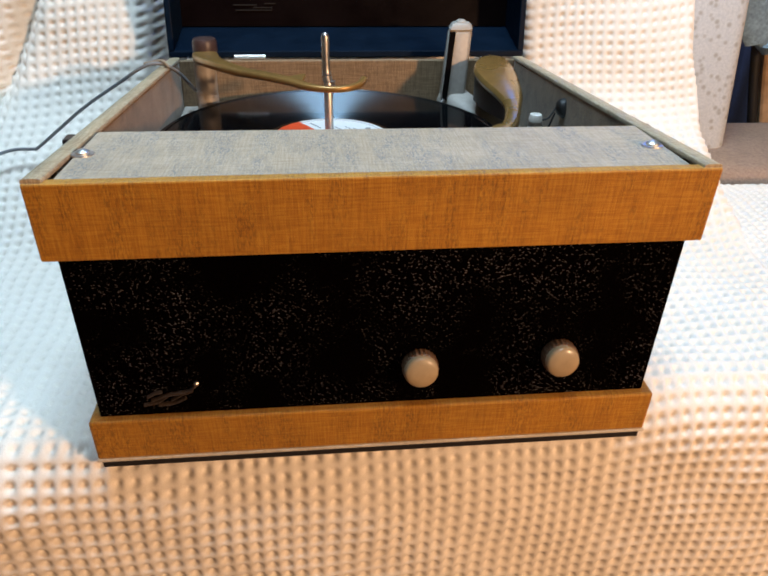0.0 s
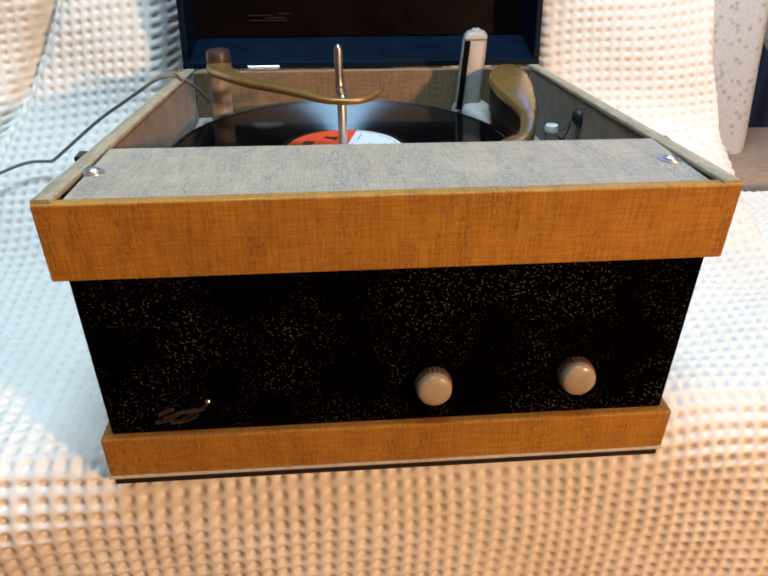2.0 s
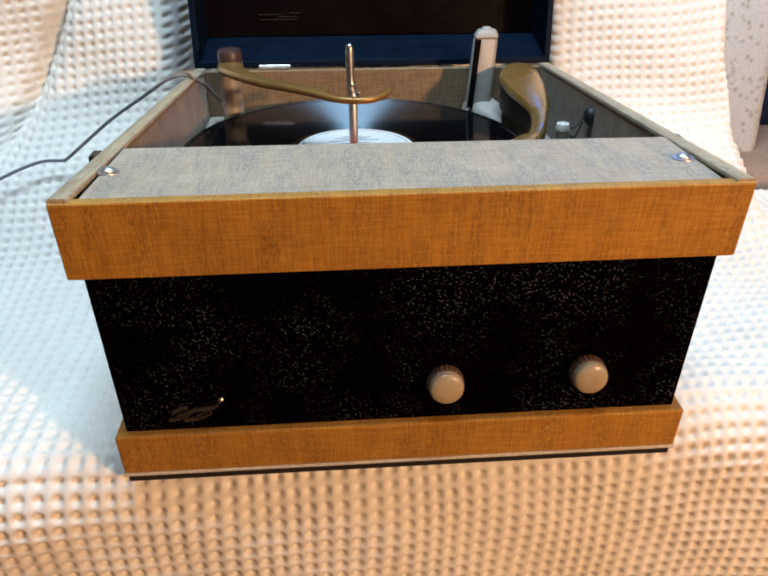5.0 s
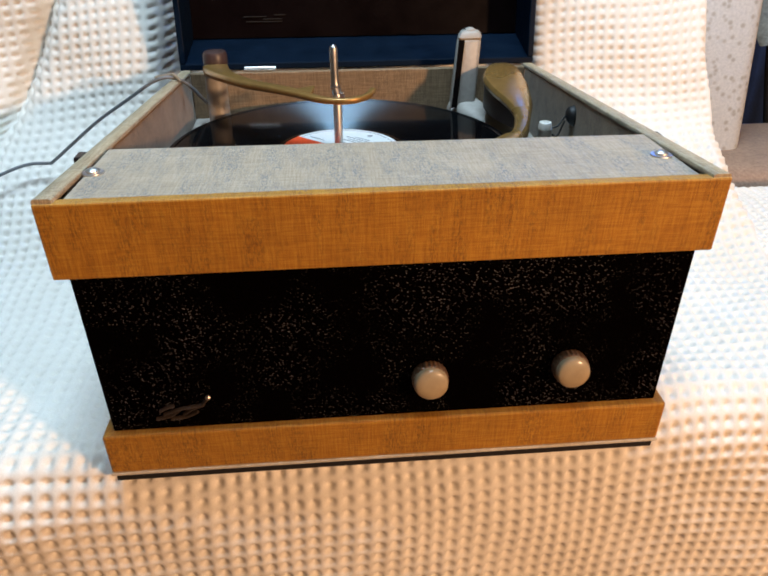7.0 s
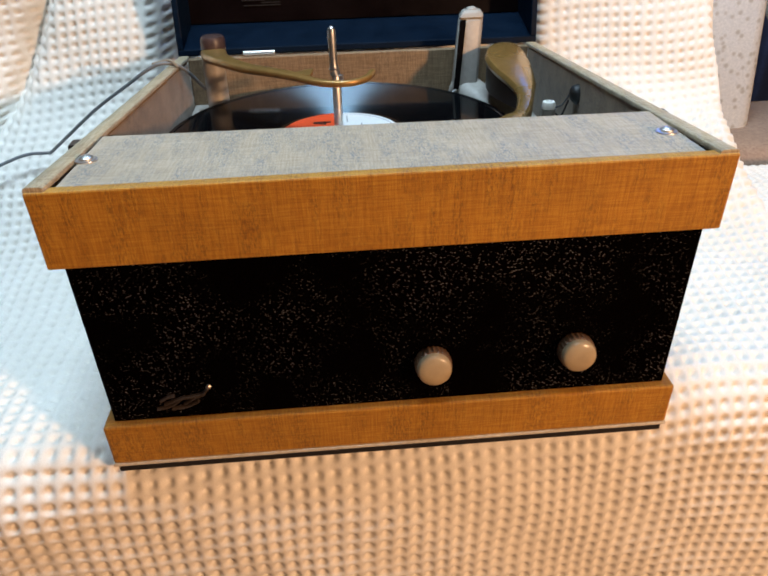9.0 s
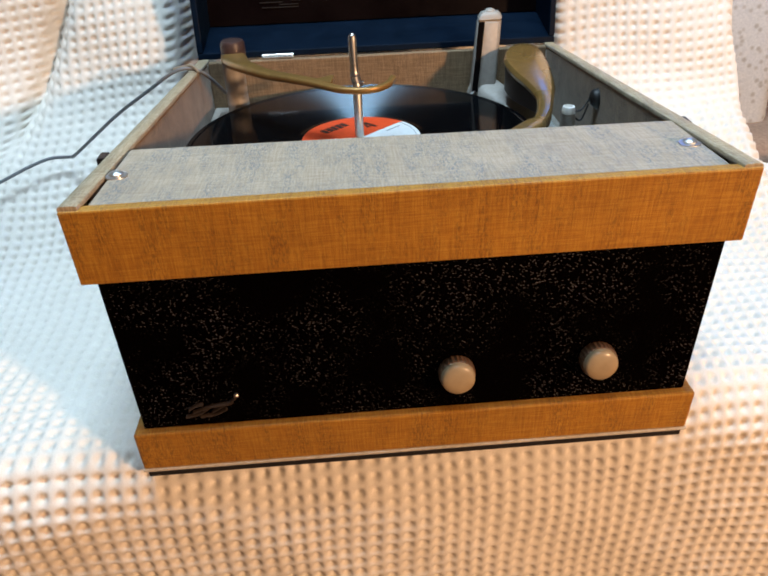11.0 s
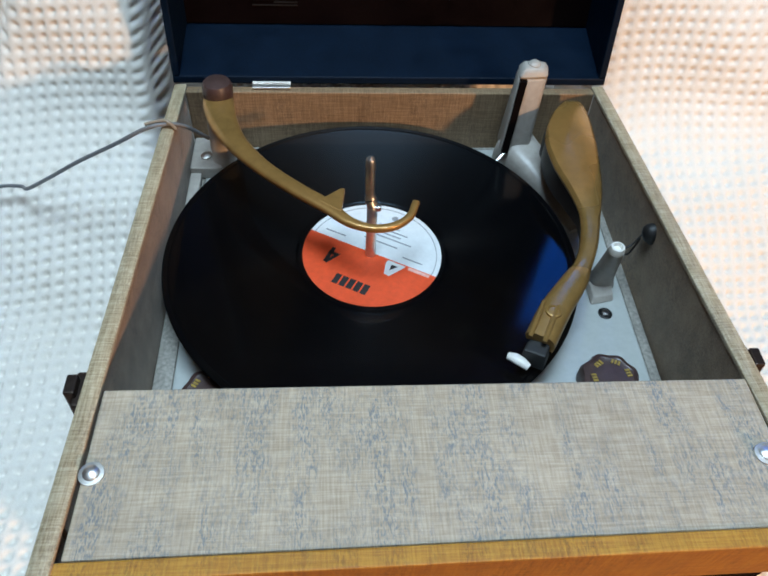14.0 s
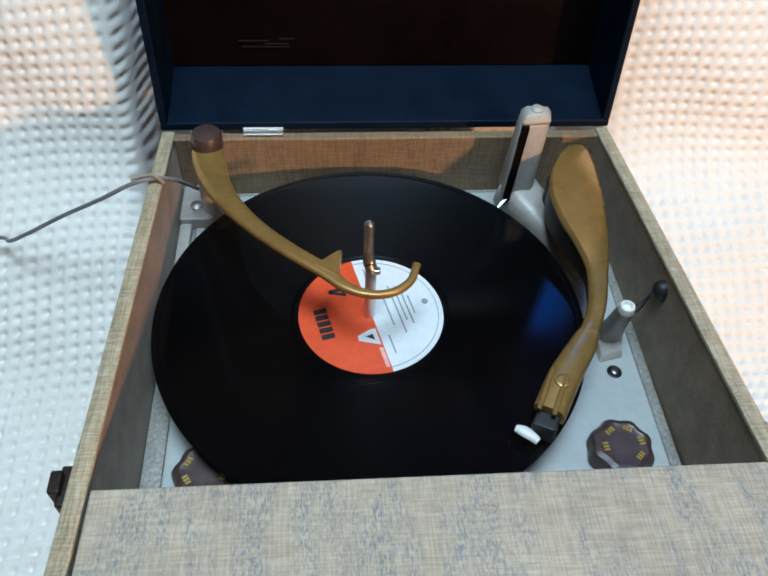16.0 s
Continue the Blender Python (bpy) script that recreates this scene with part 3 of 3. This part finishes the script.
def tower():
    """The cream changer post that leans beside the arm, slotted on its face, on a cast foot."""
    post = put("changer_post", prism([(0.1095, 0.366, 0.148), (0.134, 0.368, 0.148), (0.139, 0.392, 0.148), (0.113, 0.396, 0.148),
                                      (0.1165, 0.376, 0.2195), (0.1395, 0.378, 0.2195), (0.1425, 0.392, 0.2195), (0.119, 0.394, 0.2195)], 0.0035, 3), CAST, "grey-cream changer post", smooth=True)
    put("post_cap", prism([(0.116, 0.375, 0.2185), (0.1405, 0.377, 0.2185), (0.1435, 0.393, 0.2185), (0.1185, 0.395, 0.2185),
                           (0.1205, 0.379, 0.2255), (0.1365, 0.380, 0.2255), (0.1390, 0.391, 0.2255), (0.1225, 0.392, 0.2255)], 0.0025, 3), CAST, "rounded post cap", post, True)
    put("post_nub", lathe([(0.0052, 0), (0.0050, 0.0020), (0.0034, 0.0034), (0.001, 0.0038)], pose(0.1297, 0.3865, 0.2240), 20), CAST, "small nub on the cap", post, True)
    # no recess is cut: a proud near-black strip paints the slot's inner shade
    put("post_slot_shade", prism([(0.1108, 0.3625, 0.1560), (0.1164, 0.3632, 0.1560), (0.1177, 0.3730, 0.1560), (0.1126, 0.3726, 0.1560),
                            (0.1176, 0.3728, 0.2180), (0.1232, 0.3735, 0.2180), (0.1238, 0.3820, 0.2180), (0.1182, 0.3816, 0.2180)]), SLOT_SHADE, "near-black strip painting the shade in the slot with its lever", post)
    put("post_lever", sweep([(0.1150, 0.366, 0.158, 0.004, 0.002), (0.109, 0.361, 0.154, 0.004, 0.002), (0.105, 0.358, 0.151, 0.003, 0.002)], 4, 8), STEEL, "small steel lever", post)
    put("post_foot", sweep([(0.124, 0.386, 0.148, 0.036, 0.032), (0.133, 0.369, 0.145, 0.034, 0.030), (0.150, 0.345, 0.140, 0.032, 0.022), (0.161, 0.318, 0.135, 0.028, 0.012), (0.168, 0.300, 0.132, 0.020, 0.006)], 5, 18, 3), CAST, "cast foot flowing along the deck", smooth=True)


tower()


def tonearm():
    # stations: left edge x, y; right edge x, y; heights of both; depth of the left flank
    line = smooth_line([(0.164, 0.389, 0.169, 0.389, 0.188, 0.188, 0.010), (0.157, 0.381, 0.1725, 0.384, 0.1950, 0.1920, 0.018), (0.1435, 0.361, 0.1735, 0.367, 0.1970, 0.1935, 0.026),
                        (0.1360, 0.338, 0.1728, 0.341, 0.1945, 0.1920, 0.028), (0.1380, 0.312, 0.1710, 0.315, 0.1915, 0.1890, 0.027), (0.1455, 0.288, 0.1675, 0.290, 0.1875, 0.1860, 0.023),
                        (0.1495, 0.268, 0.1620, 0.266, 0.1840, 0.1830, 0.018), (0.1460, 0.245, 0.1550, 0.240, 0.1815, 0.1810, 0.014), (0.1385, 0.226, 0.146, 0.219, 0.1790, 0.1785, 0.012),
                        (0.128, 0.213, 0.139, 0.205, 0.1805, 0.1800, 0.012), (0.1085, 0.189, 0.1225, 0.181, 0.1810, 0.1808, 0.0125), (0.0935, 0.1642, 0.1075, 0.1558, 0.1800, 0.1800, 0.012)], 8)
    bm, rings = bmesh.new(), []
    for lx, ly, rx, ry, zl, zr, deep in line:
        a, b = Vector((lx, ly, zl)), Vector((rx, ry, zr))
        side, down = (b - a).normalized(), Vector((0, 0, -1))
        wide = (b - a).length
        edge = min(0.0045, wide * 0.2)
        thin = min(0.0075, deep * 0.6)
        ring = [a + down * thin + side * 0.001, a + down * thin * 0.5 - side * 0.0006, a + down * 0.0018, a + side * 0.0016, a.lerp(b, 0.35) - down * wide * 0.05, a.lerp(b, 0.7) - down * wide * 0.06,
                b - side * edge * 0.2 - down * 0.0006, b + side * edge * 0.6 + down * edge * 0.5, b + side * edge + down * edge * 1.5, b + side * edge * 0.8 + down * deep * 0.85,
                b - side * edge * 0.1 + down * deep * 0.85, b - side * edge * 0.4 + down * thin]
        rings.append([bm.verts.new(p) for p in ring])
    for p, q in zip(rings, rings[1:]):
        for k in range(len(p)):
            bm.faces.new((p[k], p[(k + 1) % len(p)], q[(k + 1) % len(p)], q[k]))
    bm.faces.new(rings[0][::-1])
    bm.faces.new(rings[-1])
    arm = put("tonearm", bm, GOLD, "curved gold-lacquered tonearm with a ridged edge", smooth=True)
    # inner flank below the left edge, its shade put into a dark brown
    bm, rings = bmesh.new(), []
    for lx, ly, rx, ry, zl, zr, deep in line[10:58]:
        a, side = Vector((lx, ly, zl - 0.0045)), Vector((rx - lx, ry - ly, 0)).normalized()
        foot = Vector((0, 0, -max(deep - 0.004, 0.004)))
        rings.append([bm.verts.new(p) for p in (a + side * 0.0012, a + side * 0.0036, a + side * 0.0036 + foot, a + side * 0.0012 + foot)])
    for p, q in zip(rings, rings[1:]):
        for k in range(4):
            bm.faces.new((p[k], p[(k + 1) % 4], q[(k + 1) % 4], q[k]))
    bm.faces.new(rings[0][::-1])
    bm.faces.new(rings[-1])
    put("arm_flank_shade", bm, FLANK_SHADE, "inner flank of the arm, its shade painted dark brown", arm, True)
    for off in (-0.0045, 0.0045):
        put("arm_rib", sweep([(0.112 + off * 0.9, 0.184 - off * 0.5, 0.1822, 0.0028, 0.0026), (0.105 + off * 0.9, 0.170 - off * 0.5, 0.1818, 0.0034, 0.003), (0.0985 + off * 0.9, 0.157 - off * 0.5, 0.1806, 0.003, 0.0028)], 4, 8), GOLD, "raised head rib", arm, True)
    put("head_stud", lathe([(0.0052, 0), (0.0050, 0.0014), (0.0040, 0.0017), (0.0034, 0.0010), (0.0012, 0.0012)], pose(0.1125, 0.1775, 0.1816), 22), GOLD, "round gold stud", arm, True)
    put("pivot_pillar", lathe([(0.014, 0), (0.0135, 0.006), (0.011, 0.008), (0.0105, 0.046)], pose(0.153, 0.362, 0.129), 28), RUBBER, "dark pivot pillar under the arm", arm, True)
    c = put("cartridge", prism([(0.0895, 0.1520, 0.1625), (0.1035, 0.1455, 0.1625), (0.1095, 0.1570, 0.1625), (0.0950, 0.1630, 0.1625),
                                (0.0900, 0.1530, 0.1755), (0.1030, 0.1470, 0.1755), (0.1080, 0.1570, 0.1755), (0.0955, 0.1620, 0.1755)], 0.0012), RUBBER, "black pickup cartridge", arm)
    put("stylus_lever", sweep([(0.0822, 0.1545, 0.1675, 0.005, 0.004), (0.0862, 0.1518, 0.1685, 0.0070, 0.005), (0.0900, 0.1488, 0.1682, 0.0066, 0.0048), (0.0938, 0.1455, 0.1672, 0.0050, 0.004)], 5, 12), WHITE_PLASTIC, "white stylus turnover lever", c, True)
    # rest for the arm and its wire
    rest = put("arm_rest", sweep([(0.1720, 0.2470, 0.130, 0.021, 0.017), (0.1710, 0.2440, 0.141, 0.016, 0.014), (0.1695, 0.2375, 0.165, 0.0118, 0.0115), (0.1685, 0.2340, 0.1775, 0.0108, 0.0105)], 5, 20, 3), CAST, "grey tapered arm-rest post", smooth=True)
    put("rest_cap", lathe([(0.0052, 0), (0.0055, 0.0030), (0.0048, 0.0056), (0.0034, 0.0060), (0.0026, 0.0034), (0.001, 0.0032)], pose(0.1682, 0.2332, 0.1768), 24), WHITE_PLASTIC, "white plastic cap", rest, True)
    put("rest_skirt", prism([(0.160, 0.224, 0.1302), (0.178, 0.228, 0.1302), (0.182, 0.256, 0.1302), (0.160, 0.252, 0.1302), (0.162, 0.228, 0.135), (0.177, 0.231, 0.135), (0.180, 0.253, 0.135), (0.162, 0.250, 0.135)], 0.001), CAST, "flared foot", rest)


tonearm()


def stabiliser():
    """The gold overarm that swings across the record to the spindle."""
    post = put("overarm_post", lathe([(0.0125, 0), (0.0120, 0.004), (0.0105, 0.006), (0.0100, 0.062), (0.0096, 0.064)], pose(-0.115, 0.378, 0.130), 28), CAST, "cream overarm post", smooth=True)
    arm = put("overarm", sweep([(-0.1145, 0.385, 0.1965, 0.021, 0.008), (-0.1125, 0.370, 0.1975, 0.024, 0.0095), (-0.1060, 0.344, 0.2002, 0.021, 0.009), (-0.0935, 0.316, 0.2030, 0.0155, 0.008), (-0.0735, 0.2895, 0.2040, 0.0120, 0.007), (-0.0505, 0.2660, 0.2060, 0.0110, 0.006),
                               (-0.0295, 0.2490, 0.2060, 0.0105, 0.0055), (-0.016, 0.2355, 0.2055, 0.0072, 0.0052), (-0.001, 0.2295, 0.205, 0.0052, 0.005), (0.013, 0.2310, 0.205, 0.0050, 0.005), (0.0240, 0.2390, 0.2058, 0.0050, 0.005), (0.0290, 0.2515, 0.2068, 0.0052, 0.005)], 6, 20, 3.2), GOLD, "gold overarm ending in a hook", post, True)
    put("overarm_spur", prism([(-0.036, 0.2520, 0.2040), (-0.0205, 0.2410, 0.2045), (-0.0178, 0.264, 0.2045), (-0.0205, 0.2645, 0.2045), (-0.036, 0.2520, 0.2090), (-0.0205, 0.2410, 0.2090), (-0.0178, 0.264, 0.2085), (-0.0205, 0.2645, 0.2085)], 0.0008), GOLD, "pointed spur", arm)
    put("overarm_cap", lathe([(0.0112, 0), (0.0116, 0.002), (0.0114, 0.010), (0.0100, 0.0128), (0.004, 0.0140), (0.001, 0.0142)], pose(-0.1135, 0.380, 0.1990), 32), BROWN, "brown domed cap", arm, True)


stabiliser()


def wires():
    plug = put("lead_plug", sweep([(0.1960, 0.2440, 0.184, 0.013, 0.017), (0.1915, 0.2435, 0.183, 0.013, 0.016), (0.1885, 0.2430, 0.182, 0.006, 0.007)], 4, 14), RUBBER, "black plug on the side wall", smooth=True)
    for dz, sag in ((0.0, 0.003), (-0.004, 0.008)):
        put("lead", sweep([(0.187, 0.243, 0.184 + dz, 0.0014, 0.0014), (0.181, 0.240, 0.180 + dz - sag, 0.0014, 0.0014), (0.174, 0.237, 0.176 + dz, 0.0014, 0.0014)], 5, 8), RUBBER, "thin dark lead", plug)


wires()


# ---- lid: hinged at the back rim and leaning open ----
def lid():
    m = pose(0.0235, YB + 0.002, TOP_B + 0.0012, -7, 0, 0)
    root = new("lid")
    on(player, root)
    root["label"] = "black leathercloth lid standing open"
    w, h, d, t = 0.1785, 0.405, 0.065, 0.006
    def panel(name, bm, mat, label=""):
        bm.transform(m)
        return on(root, part(name, bm, mat, None, label, False))
    panel("lid_floor", prism([(-w, 0, 0), (w, 0, 0), (w, d, 0), (-w, d, 0), (-w, 0, t), (w, 0, t), (w, d, t + 0.020), (-w, d, t + 0.020)], 0.001), BLACK_VINYL, "sloping lower inner wall of the lid")
    panel("lid_side", prism([(-w, 0, t + 0.0002), (-w + t, 0, t + 0.0002), (-w + t, d, t + 0.0202), (-w, d, t + 0.0202), (-w, 0, h), (-w + t, 0, h), (-w + t, d, h), (-w, d, h)], 0.001), BLACK_VINYL)
    panel("lid_side", prism([(w - t, 0, t + 0.0002), (w, 0, t + 0.0002), (w, d, t + 0.0202), (w - t, d, t + 0.0202), (w - t, 0, h), (w, 0, h), (w, d, h), (w - t, d, h)], 0.001), BLACK_VINYL)
    panel("lid_end", box(-w + t + 0.0002, w - t - 0.0002, 0, d, h - t, h, 0.001), BLACK_VINYL)
    panel("lid_panel", box(-w + t + 0.0002, w - t - 0.0002, d - 0.006, d, t + 0.0196, h - t - 0.0002), LID_LINING, "smooth black inner panel")
    marks = []
    for k, (x0, x1, z) in enumerate(((-0.118, -0.094, 0.046), (-0.098, -0.078, 0.0435), (-0.086, -0.074, 0.0475), (-0.116, -0.078, 0.041))):
        marks.append(box(x0, x1, d - 0.0068, d - 0.0058, z, z + 0.0010))
    panel("lid_mark", join(*marks), plain("rubbed_lining", (0.0045, 0.004, 0.004), 0.5), "faint rubbed marks on the panel")
    hinge = put("hinge", join(box(-0.091, -0.060, YB - 0.006, YB + 0.003, TOP_B + 0.0012, TOP_B + 0.0030, 0.0006),
                              sweep([(-0.091, YB + 0.001, TOP_B + 0.0030, 0.0026, 0.0026), (-0.060, YB + 0.001, TOP_B + 0.0030, 0.0026, 0.0026)], 2, 12)), CHROME, "bright steel hinge")


lid()


# ---- the record ----
def half_disc(r, z0, z1, sign, n=48):
    bm = bmesh.new()
    rows = []
    for z in (z0, z1):
        ring = [bm.verts.new((r * math.cos(math.pi * i / n), sign * r * math.sin(math.pi * i / n), z)) for i in range(n + 1)]
        rows.append(ring)
    for i in range(n):
        bm.faces.new((rows[0][i], rows[0][i + 1], rows[1][i + 1], rows[1][i]))
    bm.faces.new((rows[0][n], rows[0][0], rows[1][0], rows[1][n]))
    bm.faces.new(rows[1])
    bm.faces.new(rows[0][::-1])
    return bm


def flat_shape(points, z0, z1):
    bm = bmesh.new()
    lo = [bm.verts.new((x, y, z0)) for x, y in points]
    hi = [bm.verts.new((x, y, z1)) for x, y in points]
    bm.faces.new(lo[::-1])
    bm.faces.new(hi)
    for i in range(len(points)):
        j = (i + 1) % len(points)
        bm.faces.new((lo[i], lo[j], hi[j], hi[i]))
    return bm


def record():
    root = thing("record", "black vinyl long-playing record with orange-red and white label, turning", "record", m=pose(0.0012, 0.251, 0.1568))
    profile = [(0.0036, 0.0), (0.1436, 0.0), (0.1454, 0.0006), (0.1456, 0.0014), (0.1446, 0.0022), (0.1416, 0.0020), (0.1406, 0.0016), (0.054, 0.0016), (0.052, 0.0020), (0.0036, 0.0020)]
    part("disc", lathe(profile, None, 200), VINYL, root, "grooved black vinyl disc", False)
    z = 0.0020
    label = part("label", half_disc(0.0492, z, z + 0.0004, 1), RED_PAPER, root, "orange-red half of the paper label")
    white = part("label", half_disc(0.0492, z, z + 0.0004, -1), WHITE_PAPER, root, "white half of the paper label")
    zt = z + 0.0004
    # brand block and big mark shapes, plain
    block = [box(-0.0130 + k * 0.0054, -0.0130 + k * 0.0054 + 0.0042, 0.0285, 0.0375, zt, zt + 0.0002) for k in range(5)]
    part("brand_block", join(*block), INK, label, "black blocks where the brand stands")
    four = [flat_shape([(0.0190, 0.0120), (0.0275, 0.0120), (0.0275, 0.0145), (0.0225, 0.0145), (0.0265, 0.0225), (0.0240, 0.0235)], zt, zt + 0.0002),
            box(0.0245, 0.0272, 0.0080, 0.0228, zt, zt + 0.0002)]
    part("mark", join(*four), INK, label, "black mark")
    wedge = [flat_shape([(-0.0270, 0.0012), (-0.0130, 0.0012), (-0.0130, 0.0050), (-0.0160, 0.0140), (-0.0200, 0.0145)], zt, zt + 0.00025)]
    part("mark", join(*wedge), WHITE_PAPER, label, "white wedge mark")
    part("mark", flat_shape([(-0.0222, 0.0042), (-0.0172, 0.0042), (-0.0180, 0.0095)], zt + 0.00025, zt + 0.0004), INK, label)
    part("band_text", box(-0.045, -0.029, 0.0008, 0.0034, zt, zt + 0.0002), plain("pale_red_print", (0.85, 0.45, 0.38), 0.5), label, "pale line of unreadable print")
    bars = []
    for y, x0, x1 in ((-0.0065, -0.036, -0.021), (-0.0065, 0.024, 0.040), (-0.0125, -0.014, 0.012), (-0.0185, -0.022, 0.020), (-0.0222, -0.012, 0.010), (-0.0258, -0.016, 0.015), (-0.0292, -0.008, 0.008)):
        bars.append(box(x0, x1, y, y + 0.0011, zt, zt + 0.0002))
    part("print_lines", join(*bars), GREY_INK, white, "unreadable grey print")
    ring = []
    n = 90
    for i in range(n):
        a, b = math.pi + math.pi * i / n, math.pi + math.pi * (i + 1) / n
        ring.append(flat_shape([(0.0455 * math.cos(a), 0.0455 * math.sin(a)), (0.0455 * math.cos(b), 0.0455 * math.sin(b)), (0.0460 * math.cos(b), 0.0460 * math.sin(b)), (0.0460 * math.cos(a), 0.0460 * math.sin(a))], zt, zt + 0.0002))
    part("print_ring", join(*ring), GREY_INK, white, "thin printed ring")
    part("seal", lathe([(0.0024, 0), (0.0024, 0.0002)], pose(0, -0.0385, zt), 16), GREY_INK, white, "small round printed seal")
    return root


RECORD = record()


# ---- cable over the rim ----
def cable():
    root = thing("power_cable", "grey mains flex running over the case rim across the blanket", "cable")
    way = ((-0.125, 0.372, 0.165), (-0.138, 0.358, 0.187), (-0.151, 0.348, 0.1965), (-0.166, 0.345, 0.194), (-0.190, 0.347, 0.179), (-0.225, 0.354, 0.156), (-0.258, 0.364, 0.130), (-0.283, 0.374, 0.110),
           (-0.292, 0.382, 0.1055), (-0.310, 0.382, 0.105), (-0.330, 0.372, 0.101), (-0.370, 0.350, 0.088), (-0.440, 0.320, 0.070), (-0.520, 0.30, 0.052))
    part("flex", sweep([(*p, 0.0032, 0.0032) for p in way], 8, 10), CORD, root, "grey flex", True)
    part("inner_lead", sweep([(-0.1425, 0.347, 0.1930, .0026, .0026), (-0.147, 0.348, 0.1982, .0026, .0026), (-0.152, 0.350, 0.1985, .0026, .0026), (-0.165, 0.348, 0.1965, .0026, .0026)], 6, 8), CORD_PALE, root, "pale stripped inner lead", True)


cable()


# ---- what stands beside the blanket ----
def beside():
    chair = thing("armchair", "pale floral-patterned armchair beside the covered sofa", "armchair")
    part("back_pad", prism([(0.44, 0.70, -0.04), (0.615, 0.70, -0.04), (0.63, 1.05, -0.04), (0.46, 1.05, -0.04), (0.44, 0.73, 0.42), (0.600, 0.73, 0.42), (0.62, 1.05, 0.42), (0.46, 1.05, 0.42)], 0.022, 4), FLORAL, chair, "floral padded back", True)
    part("seat_pad", prism([(0.46, 0.60, -0.12), (0.80, 0.57, -0.12), (0.82, 0.85, -0.12), (0.46, 0.85, -0.12), (0.46, 0.62, -0.022), (0.80, 0.59, -0.022), (0.82, 0.85, -0.022), (0.46, 0.85, -0.022)], 0.03, 3), TAN_CLOTH, chair, "plain tan seat cushion", True)
    part("chair_base", box(0.47, 0.82, 0.58, 1.05, -0.42, -0.125, 0.01), PALE_WOOD, chair, "wooden base")
    stand = thing("clothes_stand", "dark leaning stand with faded blue cloth hanging over it", "stand")
    part("dark_post", sweep([(0.705, 0.90, 0.30, 0.016, 0.016), (0.738, 0.90, 0.08, 0.016, 0.016), (0.772, 0.90, -0.08, 0.016, 0.016), (0.845, 0.90, -0.42, 0.016, 0.016)], 4, 10), RUBBER, stand, "black leaning post", True)
    part("pale_post", sweep([(0.735, 0.91, 0.30, 0.03, 0.03), (0.768, 0.91, 0.08, 0.03, 0.03), (0.800, 0.91, -0.08, 0.03, 0.03), (0.875, 0.91, -0.42, 0.03, 0.03)], 4, 12, 4), PALE_WOOD, stand, "pale wooden leaning post", True)
    part("blue_cloth", sweep([(0.700, 0.875, 0.32, 0.110, 0.03), (0.712, 0.872, 0.20, 0.100, 0.03), (0.728, 0.872, 0.11, 0.07, 0.02), (0.740, 0.874, 0.080, 0.012, 0.01)], 6, 14), DENIM, stand, "hanging faded blue cloth", True)


beside()


def window():
    """Dusk window with a closed sheer curtain, behind and to the side of the sofa; it shows only as a reflection."""
    root = thing("window_1", "bright window at dusk behind a sheer pleated blue curtain", "window")
    root["kind"] = "structure"
    mat, nodes, links, bsdf = material("dusk_lit_sheer")
    bsdf.inputs["Base Color"].default_value = (0.05, 0.2, 0.6, 1)
    bsdf.inputs["Emission Color"].default_value = (0.01, 0.17, 1.0, 1)
    fold = noise_tex(nodes, links, coords(nodes, links, (48, 1, 0.6)), 1.0, 2)
    gain = nodes.new("ShaderNodeMath")
    gain.operation = "MULTIPLY"
    gain.inputs[1].default_value = 9.0
    links.new(ramp(nodes, links, fold, [(0.35, (0.25,) * 3), (0.65, (1.0,) * 3)]), gain.inputs[0])
    links.new(gain.outputs[0], bsdf.inputs["Emission Strength"])
    part("sheer", box(0.46, 0.78, 1.500, 1.506, 0.95, 1.86), mat, root, "glowing sheer pleated curtain")
    for b in ((0.42, 0.457, 0.91, 1.90), (0.783, 0.82, 0.91, 1.90)):
        part("window_frame", box(b[0], b[1], 1.49, 1.53, b[2], b[3], 0.004), PALE_WOOD, root)
    part("window_frame", box(0.458, 0.782, 1.49, 1.53, 1.862, 1.90, 0.004), PALE_WOOD, root)
    part("window_sill", box(0.40, 0.84, 1.44, 1.53, 0.90, 0.948, 0.006), PALE_WOOD, root)


window()


def curtain():
    n = 160
    bm = bmesh.new()
    rows = []
    for z in (-0.41, 0.9, 1.96):
        rows.append([bm.verts.new((-1.6 + 3.2 * i / n, 1.6 + 0.03 * math.sin(i * 0.9) + 0.012 * math.sin(i * 2.3), z)) for i in range(n + 1)])
    for a, b in zip(rows, rows[1:]):
        for i in range(n):
            bm.faces.new((a[i], a[i + 1], b[i + 1], b[i]))
    ob = part("curtain", bm, CURTAIN, None, "", True)
    mod = ob.modifiers.new("cloth", "SOLIDIFY")
    mod.thickness = 0.004
    tagged(ob, "dark blue pleated curtain hanging behind the sofa", "curtain")


curtain()


# ---- what moves ----
def motions():
    # a steady turn, clockwise from above
    rows = [(0.25 * k, pose(0.0012, 0.251, 0.1568, 0, 0, 90 - 203.7 * (0.25 * k - 9.0))) for k in range(65)]
    walk(RECORD, rows)


motions()
